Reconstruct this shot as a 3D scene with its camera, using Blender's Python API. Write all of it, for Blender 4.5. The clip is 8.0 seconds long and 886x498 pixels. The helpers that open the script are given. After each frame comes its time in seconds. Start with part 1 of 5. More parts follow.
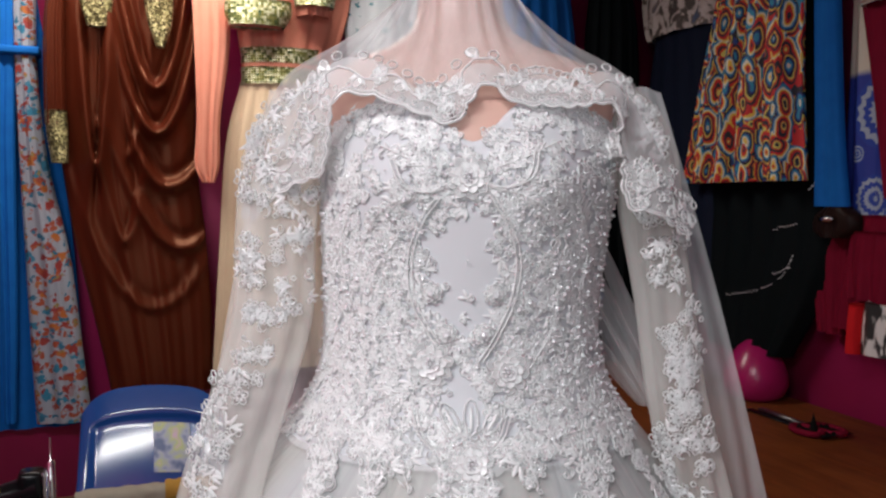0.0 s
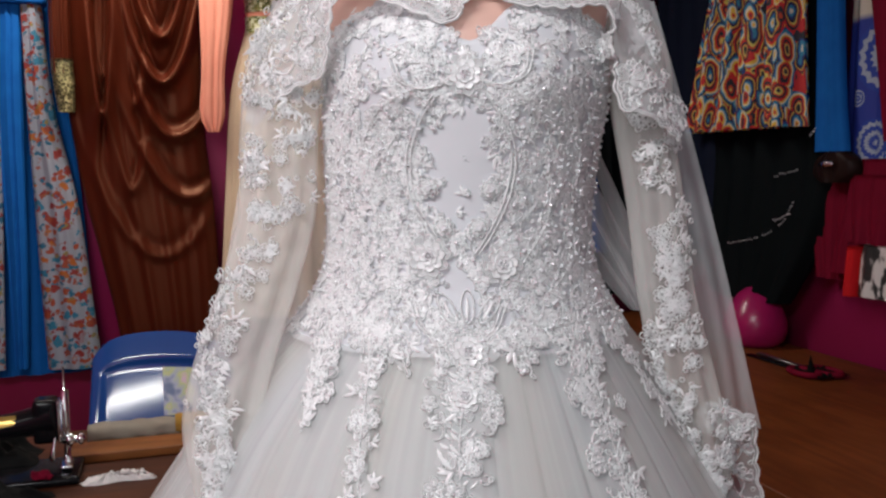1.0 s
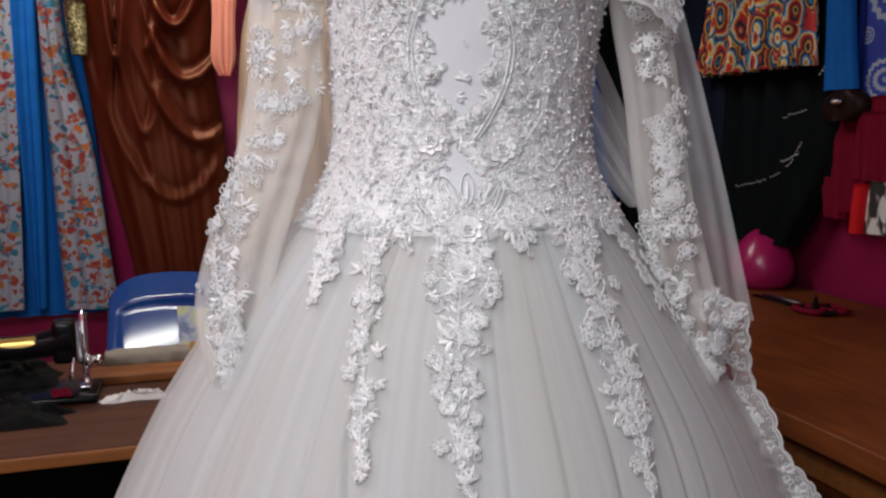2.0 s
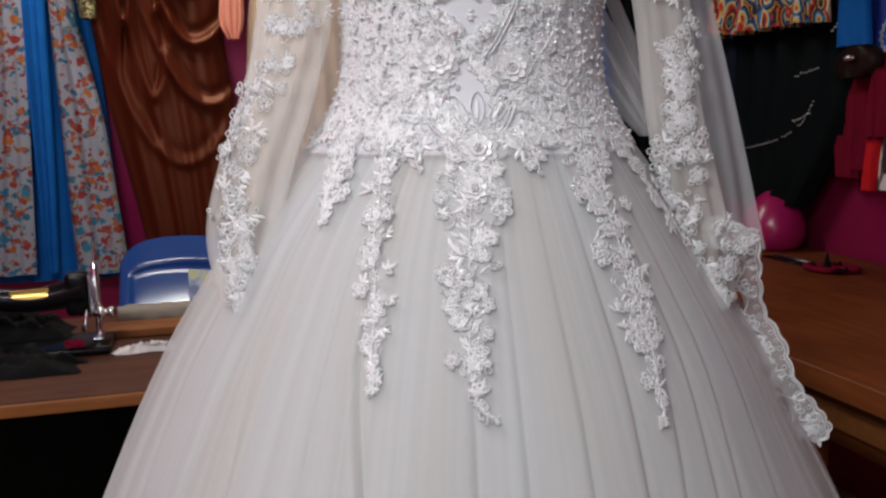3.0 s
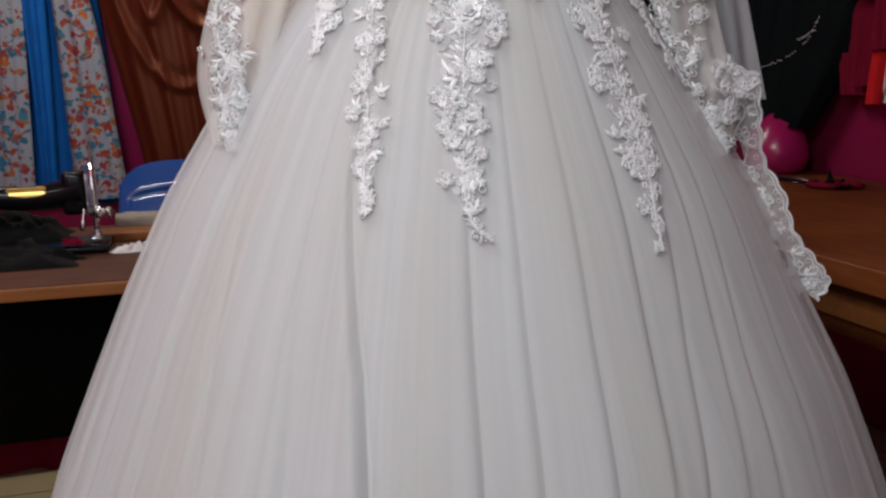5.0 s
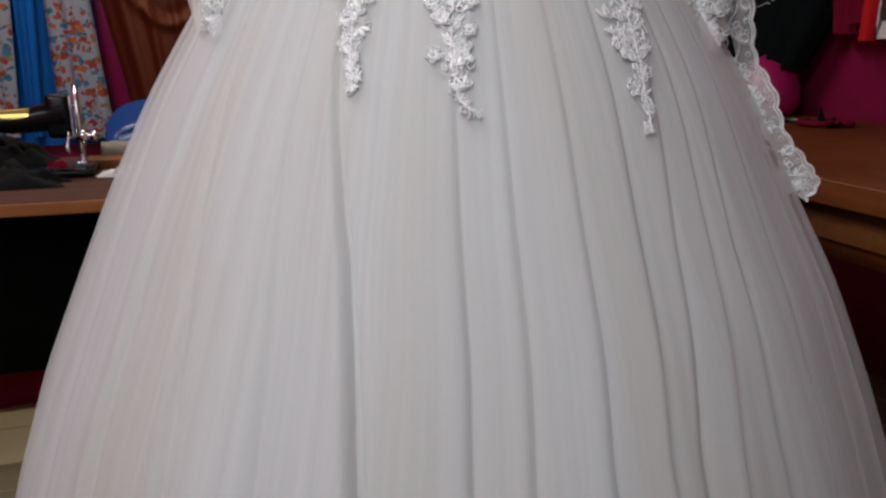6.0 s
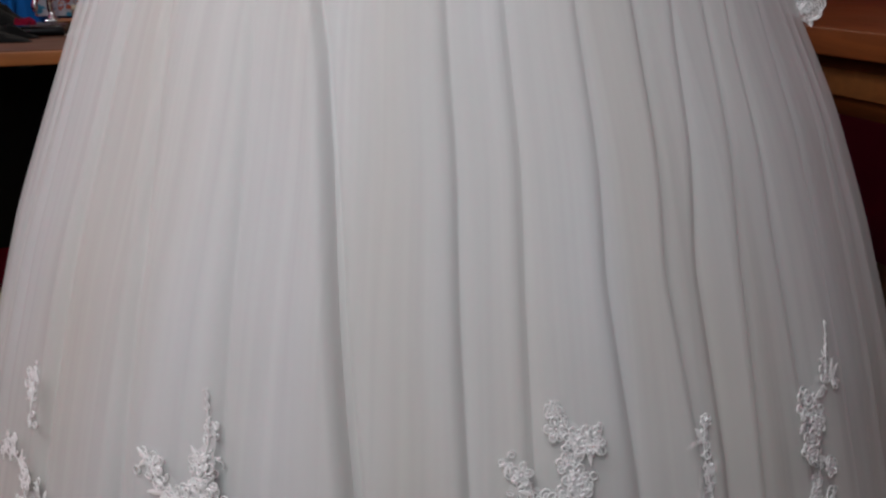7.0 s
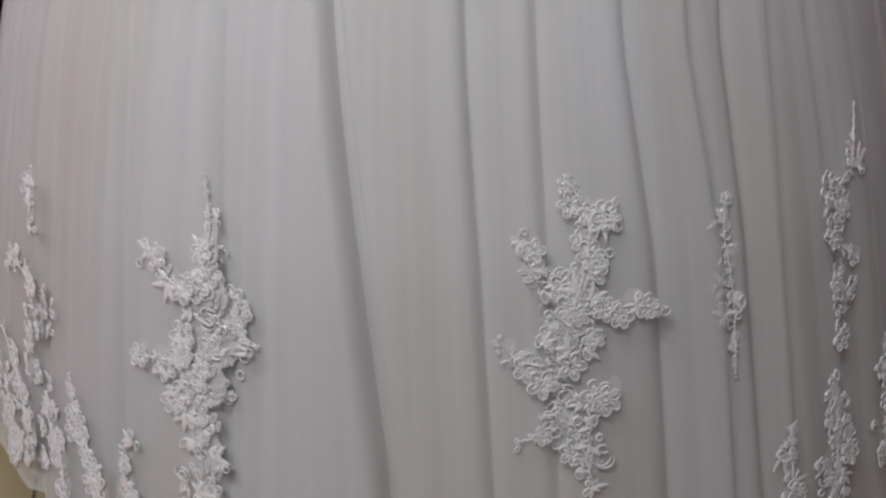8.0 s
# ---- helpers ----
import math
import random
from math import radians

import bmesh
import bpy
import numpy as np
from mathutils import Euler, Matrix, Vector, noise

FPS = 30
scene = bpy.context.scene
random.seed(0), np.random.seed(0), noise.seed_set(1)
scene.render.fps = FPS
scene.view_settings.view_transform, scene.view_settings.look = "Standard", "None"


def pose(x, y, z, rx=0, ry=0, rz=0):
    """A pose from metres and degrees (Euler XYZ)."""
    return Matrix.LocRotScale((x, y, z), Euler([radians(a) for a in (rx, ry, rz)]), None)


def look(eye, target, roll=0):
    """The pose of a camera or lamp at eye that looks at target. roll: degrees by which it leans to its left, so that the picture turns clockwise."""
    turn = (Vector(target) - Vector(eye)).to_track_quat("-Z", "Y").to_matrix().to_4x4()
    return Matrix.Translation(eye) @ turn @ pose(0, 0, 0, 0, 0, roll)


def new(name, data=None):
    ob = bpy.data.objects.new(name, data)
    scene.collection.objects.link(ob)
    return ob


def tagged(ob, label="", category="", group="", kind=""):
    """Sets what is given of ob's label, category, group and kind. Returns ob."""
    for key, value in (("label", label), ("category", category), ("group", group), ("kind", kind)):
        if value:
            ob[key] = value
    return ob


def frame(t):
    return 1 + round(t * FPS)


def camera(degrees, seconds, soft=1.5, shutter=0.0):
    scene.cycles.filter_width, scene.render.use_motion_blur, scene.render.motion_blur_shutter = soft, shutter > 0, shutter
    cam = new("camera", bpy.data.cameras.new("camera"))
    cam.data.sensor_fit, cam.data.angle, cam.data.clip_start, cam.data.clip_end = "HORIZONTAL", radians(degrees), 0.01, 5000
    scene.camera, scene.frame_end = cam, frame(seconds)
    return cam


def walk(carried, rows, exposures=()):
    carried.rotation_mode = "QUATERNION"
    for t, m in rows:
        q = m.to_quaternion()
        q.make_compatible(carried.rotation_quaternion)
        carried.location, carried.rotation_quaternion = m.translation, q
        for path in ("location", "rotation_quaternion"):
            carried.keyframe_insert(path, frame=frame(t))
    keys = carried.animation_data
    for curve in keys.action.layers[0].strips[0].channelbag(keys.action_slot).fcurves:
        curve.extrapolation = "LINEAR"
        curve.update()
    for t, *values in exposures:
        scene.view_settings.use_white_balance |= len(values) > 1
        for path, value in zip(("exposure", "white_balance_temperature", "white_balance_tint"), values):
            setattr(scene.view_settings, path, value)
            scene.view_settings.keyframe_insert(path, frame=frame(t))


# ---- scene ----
cam = camera(56.6, 8.0, soft=2.5)
METRES, EYE, TILT, LEAN, TURN = 0.75, 1.60, -3.5, 0.0, -19.0
ROWS = [
    (0.0, 0.0, 0.0, 0.0, 0.0, 0.0, -0.0),
    (0.5, 0.0074, -0.0199, -0.0576, 0.45, -1.03, 0.29),
    (1.0, 0.0126, -0.0472, -0.1095, 0.41, -2.03, 0.09),
    (1.5, 0.0208, -0.0701, -0.1704, 0.67, -2.51, -0.12),
    (2.0, 0.0314, -0.0994, -0.238, 1.3, -4.21, 0.11),
    (3.5, 0.0301, -0.1119, -0.3754, 1.99, -5.74, 0.4),
    (4.0, 0.0374, -0.1195, -0.4249, 1.95, -6.55, 0.6),
    (4.5, 0.0398, -0.1131, -0.485, 2.22, -7.32, 0.66),
    (6.0, 0.046, -0.1237, -0.6661, 1.53, -10.16, 0.2),
    (6.5, 0.0506, -0.1159, -0.7455, 1.09, -13.02, 0.33),
    (7.0, 0.0515, -0.1012, -0.8231, 0.8, -16.13, 0.18),
    (7.5, 0.0515, -0.0893, -0.8918, 0.41, -19.4, 0.63),
    (8.0, 0.0528, -0.0968, -0.9693, 1.03, -24.17, 1.59),
]
walk(cam, [(t, pose(0, 0, EYE, TILT, LEAN, TURN) @ pose(METRES * x, METRES * y, METRES * z, 90 + pitch, roll, yaw)) for t, x, y, z, yaw, pitch, roll in ROWS],
     exposures=[(0.0, -0.14), (1.0, -0.14), (2.0, -0.14), (3.5, -0.14), (4.5, -0.14), (6.0, -0.17), (7.0, -0.16), (8.0, -0.12)])

# ---- light ----
world = bpy.data.worlds.new("world")
scene.world = world
world.use_nodes = True
world.node_tree.nodes["Background"].inputs[0].default_value = (0.6, 0.7, 1.0, 1)
world.node_tree.nodes["Background"].inputs[1].default_value = 0.05


def area_lamp(name, at, target, sx, sy, power, color):
    data = bpy.data.lights.new(name, "AREA")
    data.shape, data.size, data.size_y, data.energy, data.color = "RECTANGLE", sx, sy, power, color
    ob = new(name, data)
    ob.matrix_world = look(at, target)
    return ob


area_lamp("doorway_daylight", (-0.42, -0.63, 1.72), (0.0, 1.0, 1.80), 1.3, 0.9, 8.5, (0.86, 0.95, 1.0))
area_lamp("ceiling_tube_light", (-0.85, -0.10, 2.76), (-0.78, 0.02, 1.3), 1.2, 0.30, 46, (0.96, 0.99, 1.0))
area_lamp("back_tube_light", (-0.10, 2.78, 2.76), (-0.10, 2.86, 1.0), 1.5, 0.12, 29, (1.0, 0.94, 0.86))

# ---- materials ----


class Nodes:
    """A short way to write a node material."""

    def __init__(self, name, color=(0.8, 0.8, 0.8), rough=0.6, metal=0.0, **more):
        self.mat = bpy.data.materials.new(name)
        self.mat.use_nodes = True
        self.tree = self.mat.node_tree
        self.bsdf = self.tree.nodes["Principled BSDF"]
        self.set(self.bsdf, "Base Color", (*color, 1))
        self.set(self.bsdf, "Roughness", rough)
        self.set(self.bsdf, "Metallic", metal)
        for key, value in more.items():
            self.set(self.bsdf, key.replace("_", " "), value)
        self.coords = self.add("ShaderNodeTexCoord").outputs["Object"]

    def add(self, kind, **inputs):
        node = self.tree.nodes.new(kind)
        for key, value in inputs.items():
            self.set(node, key.replace("_", " "), value)
        return node

    def set(self, node, key, value):
        socket = node.inputs[int(key[1:])] if key[0] == "i" and key[1:].isdigit() else node.inputs[key]
        if isinstance(value, bpy.types.NodeSocket):
            self.tree.links.new(value, socket)
        else:
            socket.default_value = value

    def scaled(self, x, y, z, turn=0.0):
        m = self.add("ShaderNodeMapping", Vector=self.coords, Scale=(x, y, z), Rotation=(0, turn, 0))
        return m.outputs[0]

    def noise(self, scale, detail=4.0, rough=0.55, vector=None, distort=0.0):
        return self.add("ShaderNodeTexNoise", Vector=vector or self.coords, Scale=scale, Detail=detail, Roughness=rough, Distortion=distort)

    def ramp(self, fac, stops, flat=False):
        node = self.add("ShaderNodeValToRGB", Fac=fac)
        bar = node.color_ramp
        if flat:
            bar.interpolation = "CONSTANT"
        while len(bar.elements) < len(stops):
            bar.elements.new(0.5)
        for e, (p, c) in zip(bar.elements, stops):
            e.position = p
            e.color = (*c, 1) if len(c) == 3 else c
        return node.outputs["Color"]

    def mix(self, fac, a, b, blend="MIX"):
        node = self.tree.nodes.new("ShaderNodeMix")
        node.data_type, node.blend_type = "RGBA", blend
        for i, v in ((0, fac), (6, a), (7, b)):
            if isinstance(v, bpy.types.NodeSocket):
                self.tree.links.new(v, node.inputs[i])
            elif i == 0:
                node.inputs[0].default_value = v
            else:
                node.inputs[i].default_value = (*v, 1)
        return node.outputs[2]

    def math(self, op, a, b=0.0):
        node = self.add("ShaderNodeMath", i0=a, i1=b)
        node.operation = op
        return node.outputs[0]

    def color(self, socket):
        self.set(self.bsdf, "Base Color", socket)
        return self

    def bump(self, height, strength=0.3, distance=0.002):
        b = self.add("ShaderNodeBump", Height=height, Strength=strength, Distance=distance)
        self.set(self.bsdf, "Normal", b.outputs[0])
        return self

    def sheer(self, opacity):
        clear = self.add("ShaderNodeBsdfTransparent")
        m = self.add("ShaderNodeMixShader", Fac=opacity, i1=clear.outputs[0], i2=self.bsdf.outputs[0])
        self.set(self.tree.nodes["Material Output"], "Surface", m.outputs[0])
        return self


def cloth(name, a, b, rough=0.75, scale=14.0, weave=900.0, **more):
    n = Nodes(name, a, rough, Specular_IOR_Level=0.10, **more)
    n.color(n.mix(n.noise(scale).outputs[0], a, b))
    return n.bump(n.noise(weave, 2.0).outputs[0], 0.25, 0.0008).mat


def satin(name, a, b, rough=0.34):
    n = Nodes(name, a, rough, Specular_IOR_Level=0.6, Specular_Tint=(1.0, 0.5, 0.28, 1))
    n.color(n.mix(n.noise(9.0).outputs[0], a, b))
    return n.bump(n.noise(60.0, 3.0, vector=n.scaled(1, 1, 0.2)).outputs[0], 0.12, 0.002).mat


def tulle(name, color, opacity, stripe=0.12):
    n = Nodes(name, color, 0.7, Sheen_Weight=0.3)
    n.color(n.mix(n.noise(6.0).outputs[0], color, tuple(c * 0.94 for c in color)))
    fine = n.noise(55.0, 3.0, vector=n.scaled(1, 1, 0.05)).outputs[0]
    n.bump(fine, 0.08, 0.001)
    op = n.math("ADD", opacity - stripe * 0.5, n.math("MULTIPLY", fine, stripe))
    return n.sheer(op).mat


M = {}
M["bodice"] = cloth("white_satin_lining", (0.70, 0.71, 0.735), (0.66, 0.67, 0.695), 0.42, 20)
lace_n = Nodes("corded_white_lace", (0.90, 0.90, 0.895), 0.20, Sheen_Weight=0.2, Specular_IOR_Level=0.9)
lace_n.color(lace_n.mix(lace_n.noise(60.0).outputs[0], (0.91, 0.91, 0.905), (0.86, 0.86, 0.86)))
lace_n.bump(lace_n.noise(1500.0, 2.0).outputs[0], 0.25, 0.0008)
glow_through = lace_n.add("ShaderNodeBsdfTranslucent", Color=(0.93, 0.93, 0.92, 1))
blend = lace_n.add("ShaderNodeMixShader", Fac=0.07, i1=lace_n.bsdf.outputs[0], i2=glow_through.outputs[0])
lace_n.set(lace_n.tree.nodes["Material Output"], "Surface", blend.outputs[0])
M["lace"] = lace_n.mat
M["bead"] = Nodes("glass_bead", (0.93, 0.93, 0.95), 0.05, 0.25, Specular_IOR_Level=1.0).mat


def gathered(name, warm, cool, opacity, spread):
    """Skirt cloth whose gathers run from waist to hem: streaks along the mesh's own (turn, height) coordinates, which
    also paint in soft pleat shading.
    """
    n = Nodes(name, cool, 0.65, Sheen_Weight=0.25, Specular_IOR_Level=0.25)
    uv = n.add("ShaderNodeTexCoord").outputs["UV"]
    wide = n.noise(1.0, 2.0, 0.5, n.add("ShaderNodeMapping", Vector=uv, Scale=(4.0, 1.1, 1)).outputs[0]).outputs[0]
    fine = n.noise(1.0, 2.0, 0.5, n.add("ShaderNodeMapping", Vector=uv, Scale=(26.0, 1.0, 1)).outputs[0], 0.3).outputs[0]
    # warm and cool bands put some of the pleats' shading into the colour
    n.color(n.mix(n.ramp(wide, [(0.35, (0, 0, 0)), (0.65, (1, 1, 1))]), warm, cool))
    mesh = n.noise(1400.0, 2.0).outputs[0]
    n.bump(n.math("ADD", n.math("MULTIPLY", fine, 0.6), n.math("MULTIPLY", mesh, 0.12)), 0.10, 0.004)
    if opacity < 1:
        n.sheer(n.math("ADD", opacity - spread * 0.5, n.math("MULTIPLY", fine, spread)))
    return n.mat


M["underskirt"] = gathered("ivory_underskirt", (0.605, 0.60, 0.57), (0.645, 0.662, 0.675), 1.0, 0.0)
M["overskirt"] = gathered("skirt_tulle", (0.75, 0.743, 0.715), (0.767, 0.787, 0.797), 0.42, 0.22)
M["net"] = tulle("lace_netting", (0.90, 0.90, 0.90), 0.40, 0.1)
M["sleeve"] = tulle("sleeve_tulle", (0.84, 0.815, 0.77), 0.33)
M["veil"] = tulle("veil_tulle", (0.88, 0.87, 0.88), 0.33, 0.2)
M["veil_fall"] = tulle("gathered_veil_tulle", (0.86, 0.85, 0.86), 0.36, 0.2)
M["veil_back"] = tulle("thin_veil_tulle", (0.86, 0.85, 0.84), 0.17, 0.2)
M["skin"] = Nodes("mannequin_shell", (0.70, 0.44, 0.36), 0.38).mat

n = Nodes("pink_wall_paint", (0.62, 0.03, 0.20), 0.5)
n.color(n.mix(n.noise(3.0, 6.0).outputs[0], (0.42, 0.016, 0.12), (0.32, 0.011, 0.085)))
M["wall"] = n.bump(n.noise(45.0, 5.0).outputs[0], 0.25, 0.003).mat
n = Nodes("ceiling_paint", (0.75, 0.72, 0.68), 0.8)
M["ceiling"] = n.color(n.mix(n.noise(4.0).outputs[0], (0.76, 0.74, 0.70), (0.66, 0.63, 0.58))).mat
n = Nodes("beige_tile", (0.50, 0.42, 0.26), 0.35)
M["tile"] = n.color(n.mix(n.noise(7.0, 6.0).outputs[0], (0.40, 0.34, 0.20), (0.30, 0.25, 0.14))).mat
n = Nodes("tile_grout", (0.20, 0.17, 0.13), 0.9)
M["grout"] = n.mat


def wood(name, a, b, rough, axis):
    n = Nodes(name, a, rough, Coat_Weight=0.04, Coat_Roughness=0.3, Specular_IOR_Level=0.22)
    s = (1.2, 14, 14) if axis == "x" else (14, 1.2, 14)
    grain = n.noise(2.2, 7.0, 0.6, n.scaled(*s), 0.8).outputs[0]
    fac = n.ramp(grain, [(0.3, (0, 0, 0)), (0.7, (1, 1, 1))])
    base = n.mix(fac, a, b)
    wear = n.ramp(n.noise(3.0, 6.0).outputs[0], [(0.45, (1, 1, 1)), (0.75, (0.62, 0.58, 0.55))])
    n.color(n.mix(1.0, base, wear, "MULTIPLY"))
    n.set(n.bsdf, "Roughness", n.math("ADD", rough - 0.1, n.math("MULTIPLY", n.noise(8.0).outputs[0], 0.25)))
    return n.bump(grain, 0.15, 0.001).mat


M["table_wood"] = wood("red_brown_wood", (0.24, 0.068, 0.016), (0.14, 0.034, 0.009), 0.48, "y")
M["sew_wood"] = wood("brown_wood", (0.10, 0.028, 0.009), (0.045, 0.012, 0.004), 0.62, "x")
M["edge_wood"] = wood("light_edge_wood", (0.27, 0.10, 0.026), (0.18, 0.06, 0.016), 0.5, "x")
M["iron"] = Nodes("black_enamel", (0.005, 0.005, 0.006), 0.2, 0.0, Specular_IOR_Level=0.2).mat
M["chrome"] = Nodes("chrome", (0.75, 0.75, 0.76), 0.14, 1.0).mat
M["steel"] = Nodes("dull_steel", (0.35, 0.34, 0.33), 0.35, 1.0).mat
M["gold"] = Nodes("gold_decal", (0.50, 0.34, 0.10), 0.32, 0.9).mat
n = Nodes("blue_plastic", (0.02, 0.09, 0.34), 0.13, Specular_IOR_Level=0.7)
M["blue_plastic"] = n.color(n.mix(n.noise(5.0).outputs[0], (0.012, 0.055, 0.23), (0.02, 0.08, 0.29))).mat
n = Nodes("pink_plastic", (0.75, 0.03, 0.22), 0.25)
M["pink_plastic"] = n.color(n.mix(n.noise(5.0).outputs[0], (0.40, 0.014, 0.12), (0.32, 0.010, 0.09))).mat
M["blue_cloth"] = cloth("bright_blue_cloth", (0.010, 0.15, 0.50), (0.006, 0.085, 0.33))
M["navy_cloth"] = cloth("navy_cloth", (0.008, 0.012, 0.03), (0.005, 0.008, 0.018))
M["black_cloth"] = cloth("black_cloth", (0.004, 0.007, 0.008), (0.002, 0.004, 0.005))
M["brown_satin"] = satin("copper_brown_satin", (0.075, 0.011, 0.004), (0.055, 0.0075, 0.003), 0.42)
M["peach_cloth"] = cloth("peach_cloth", (0.78, 0.32, 0.22), (0.70, 0.26, 0.18), 0.6)
M["cream_cloth"] = cloth("cream_cloth", (0.70, 0.55, 0.38), (0.62, 0.47, 0.32), 0.7)
M["crimson_cloth"] = cloth("crimson_cloth", (0.20, 0.005, 0.026), (0.13, 0.003, 0.016))
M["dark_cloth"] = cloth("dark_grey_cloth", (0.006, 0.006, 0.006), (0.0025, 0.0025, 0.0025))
M["grey_cloth"] = cloth("grey_cloth", (0.30, 0.27, 0.22), (0.22, 0.19, 0.15), 0.85, 25)
M["mustard_cloth"] = cloth("mustard_cloth", (0.36, 0.20, 0.04), (0.28, 0.15, 0.03), 0.8)
M["white_cloth"] = cloth("white_cloth", (0.72, 0.70, 0.68), (0.6, 0.58, 0.56), 0.8)
M["red_cloth"] = cloth("red_cloth", (0.60, 0.015, 0.02), (0.5, 0.01, 0.015))
M["dark_leather"] = cloth("dark_brown_leather", (0.022, 0.010, 0.008), (0.012, 0.006, 0.005), 0.4)


def sequins(name, a, b, c, order=1.0):
    """Sequined cloth; order 0 lays the sequins in even rows, 1 scatters them."""
    n = Nodes(name, a, 0.28, 0.6)
    v = n.add("ShaderNodeTexVoronoi", Vector=n.scaled(1, 0.2, 1), Scale=150.0 if order else 105.0, Randomness=order)
    n.color(n.ramp(v.outputs["Color"], [(0.0, a), (0.45, b), (0.75, c)]))
    return n.bump(v.outputs["Distance"], 0.9, 0.006).mat


M["gold_sequins"] = sequins("gold_sequins", (0.025, 0.02, 0.008), (0.10, 0.08, 0.025), (0.38, 0.33, 0.16))
M["green_sequins"] = sequins("green_gold_sequins", (0.02, 0.07, 0.04), (0.22, 0.22, 0.06), (0.62, 0.62, 0.42), 0.0)
M["pink_sequins"] = sequins("pale_sequins", (0.55, 0.10, 0.15), (0.7, 0.5, 0.35), (0.95, 0.9, 0.8))


def floral(name, base, petals, scale, turn=0.0):
    """A print of scattered flower heads and leaves on a plain ground."""
    n = Nodes(name, base, 0.75)
    warp = n.mix(0.06, n.coords, n.noise(26.0).outputs["Color"], "ADD")
    out = n.mix(n.noise(5.0).outputs[0], base, tuple(v * 0.86 for v in base))
    for i, (col, size, sc) in enumerate(petals):
        shift = n.add("ShaderNodeMapping", Vector=warp, Location=(i * 3.7, i * 1.9, i * 5.3), Scale=(1, 0.3, 1))
        v = n.add("ShaderNodeTexVoronoi", Vector=shift.outputs[0], Scale=scale * sc)
        wob = n.math("ADD", v.outputs["Distance"], n.math("MULTIPLY", n.noise(scale * 3.2, 2.0).outputs[0], 0.40))
        mask = n.ramp(wob, [(size + 0.16, (1, 1, 1)), (size + 0.18, (0, 0, 0))])
        keep = n.ramp(v.outputs["Color"], [(0.20, (0, 0, 0)), (0.24, (1, 1, 1))])
        out = n.mix(n.mix(1.0, mask, keep, "MULTIPLY"), out, col)
    n.color(out)
    return n.bump(n.noise(700.0, 2.0).outputs[0], 0.2, 0.0008).mat


M["floral_white"] = floral("white_floral_print", (0.29, 0.31, 0.36), [
    ((0.02, 0.16, 0.26), 0.34, 0.80), ((0.24, 0.025, 0.02), 0.34, 0.9), ((0.36, 0.10, 0.015), 0.30, 0.75), ((0.22, 0.02, 0.02), 0.26, 1.4),
    ((0.22, 0.17, 0.06), 0.22, 1.3), ((0.28, 0.05, 0.02), 0.30, 1.1), ((0.015, 0.11, 0.19), 0.28, 1.25)], 23.0)
M["floral_teal"] = floral("white_teal_print", (0.62, 0.68, 0.72), [((0.02, 0.30, 0.38), 0.25, 0.8), ((0.05, 0.2, 0.25), 0.2, 1.3)], 14.0)

n = Nodes("camouflage_flower_print", (0.4, 0.36, 0.34), 0.7)
M["camo"] = n.color(n.ramp(n.noise(13.0, 3.0, 0.5, None, 0.7).outputs[0], [
    (0.0, (0.05, 0.04, 0.04)), (0.42, (0.07, 0.055, 0.045)), (0.46, (0.42, 0.36, 0.33)), (0.56, (0.50, 0.45, 0.43)), (0.60, (0.16, 0.12, 0.09)), (0.70, (0.07, 0.09, 0.16))])).mat

n = Nodes("rainbow_swirl_print", (0.5, 0.3, 0.1), 0.65)
warp = n.mix(0.05, n.scaled(1, 1, 0.55), n.noise(9.0, 2.0).outputs["Color"], "ADD")
sw = n.add("ShaderNodeTexVoronoi", Vector=warp, Scale=19.0)
tone = n.add("ShaderNodeSeparateColor", Color=sw.outputs["Color"]).outputs[0]
bands = n.math("FRACT", n.math("ADD", n.math("MULTIPLY", sw.outputs["Distance"], 1.7), tone))
M["swirl"] = n.color(n.ramp(bands, [
    (0.0, (0.02, 0.02, 0.03)), (0.14, (0.55, 0.02, 0.02)), (0.32, (0.75, 0.50, 0.06)), (0.42, (0.70, 0.68, 0.55)), (0.52, (0.03, 0.25, 0.40)),
    (0.64, (0.02, 0.05, 0.22)), (0.72, (0.02, 0.02, 0.03)), (0.84, (0.62, 0.55, 0.12)), (0.92, (0.55, 0.06, 0.02))], True)).mat

# mandala print: rings of petals round three centres on a blue ground
n = Nodes("blue_mandala_print", (0.02, 0.05, 0.3), 0.7)
sep = n.add("ShaderNodeSeparateXYZ", Vector=n.coords)
out = n.mix(n.ramp(n.math("SUBTRACT", sep.outputs["Z"], 1.0), [(0.98, (0, 0, 0)), (1.0, (1, 1, 1))]), (0.015, 0.035, 0.28), (0.62, 0.58, 0.48))
for cy, cz, rad in ((1.93, 1.865, 0.115), (1.96, 1.60, 0.075), (2.03, 1.74, 0.03), (1.86, 1.56, 0.06)):
    dy, dz = n.math("SUBTRACT", sep.outputs["Y"], cy), n.math("SUBTRACT", sep.outputs["Z"], cz)
    dist = n.math("SQRT", n.math("ADD", n.math("MULTIPLY", dy, dy), n.math("MULTIPLY", dz, dz)))
    ang = n.math("ARCTAN2", dy, dz)
    r = n.math("DIVIDE", dist, rad)
    petal = n.math("MULTIPLY", n.math("ABSOLUTE", n.math("SINE", n.math("MULTIPLY", ang, 9.0))), 1.6)
    ring = n.math("SINE", n.math("ADD", n.math("MULTIPLY", r, 17.0), petal))
    inside = n.math("LESS_THAN", r, 1.0)
    out = n.mix(inside, out, n.mix(n.math("GREATER_THAN", ring, 0.1), (0.015, 0.05, 0.33), (0.34, 0.40, 0.50)))
M["mandala"] = n.color(out).mat
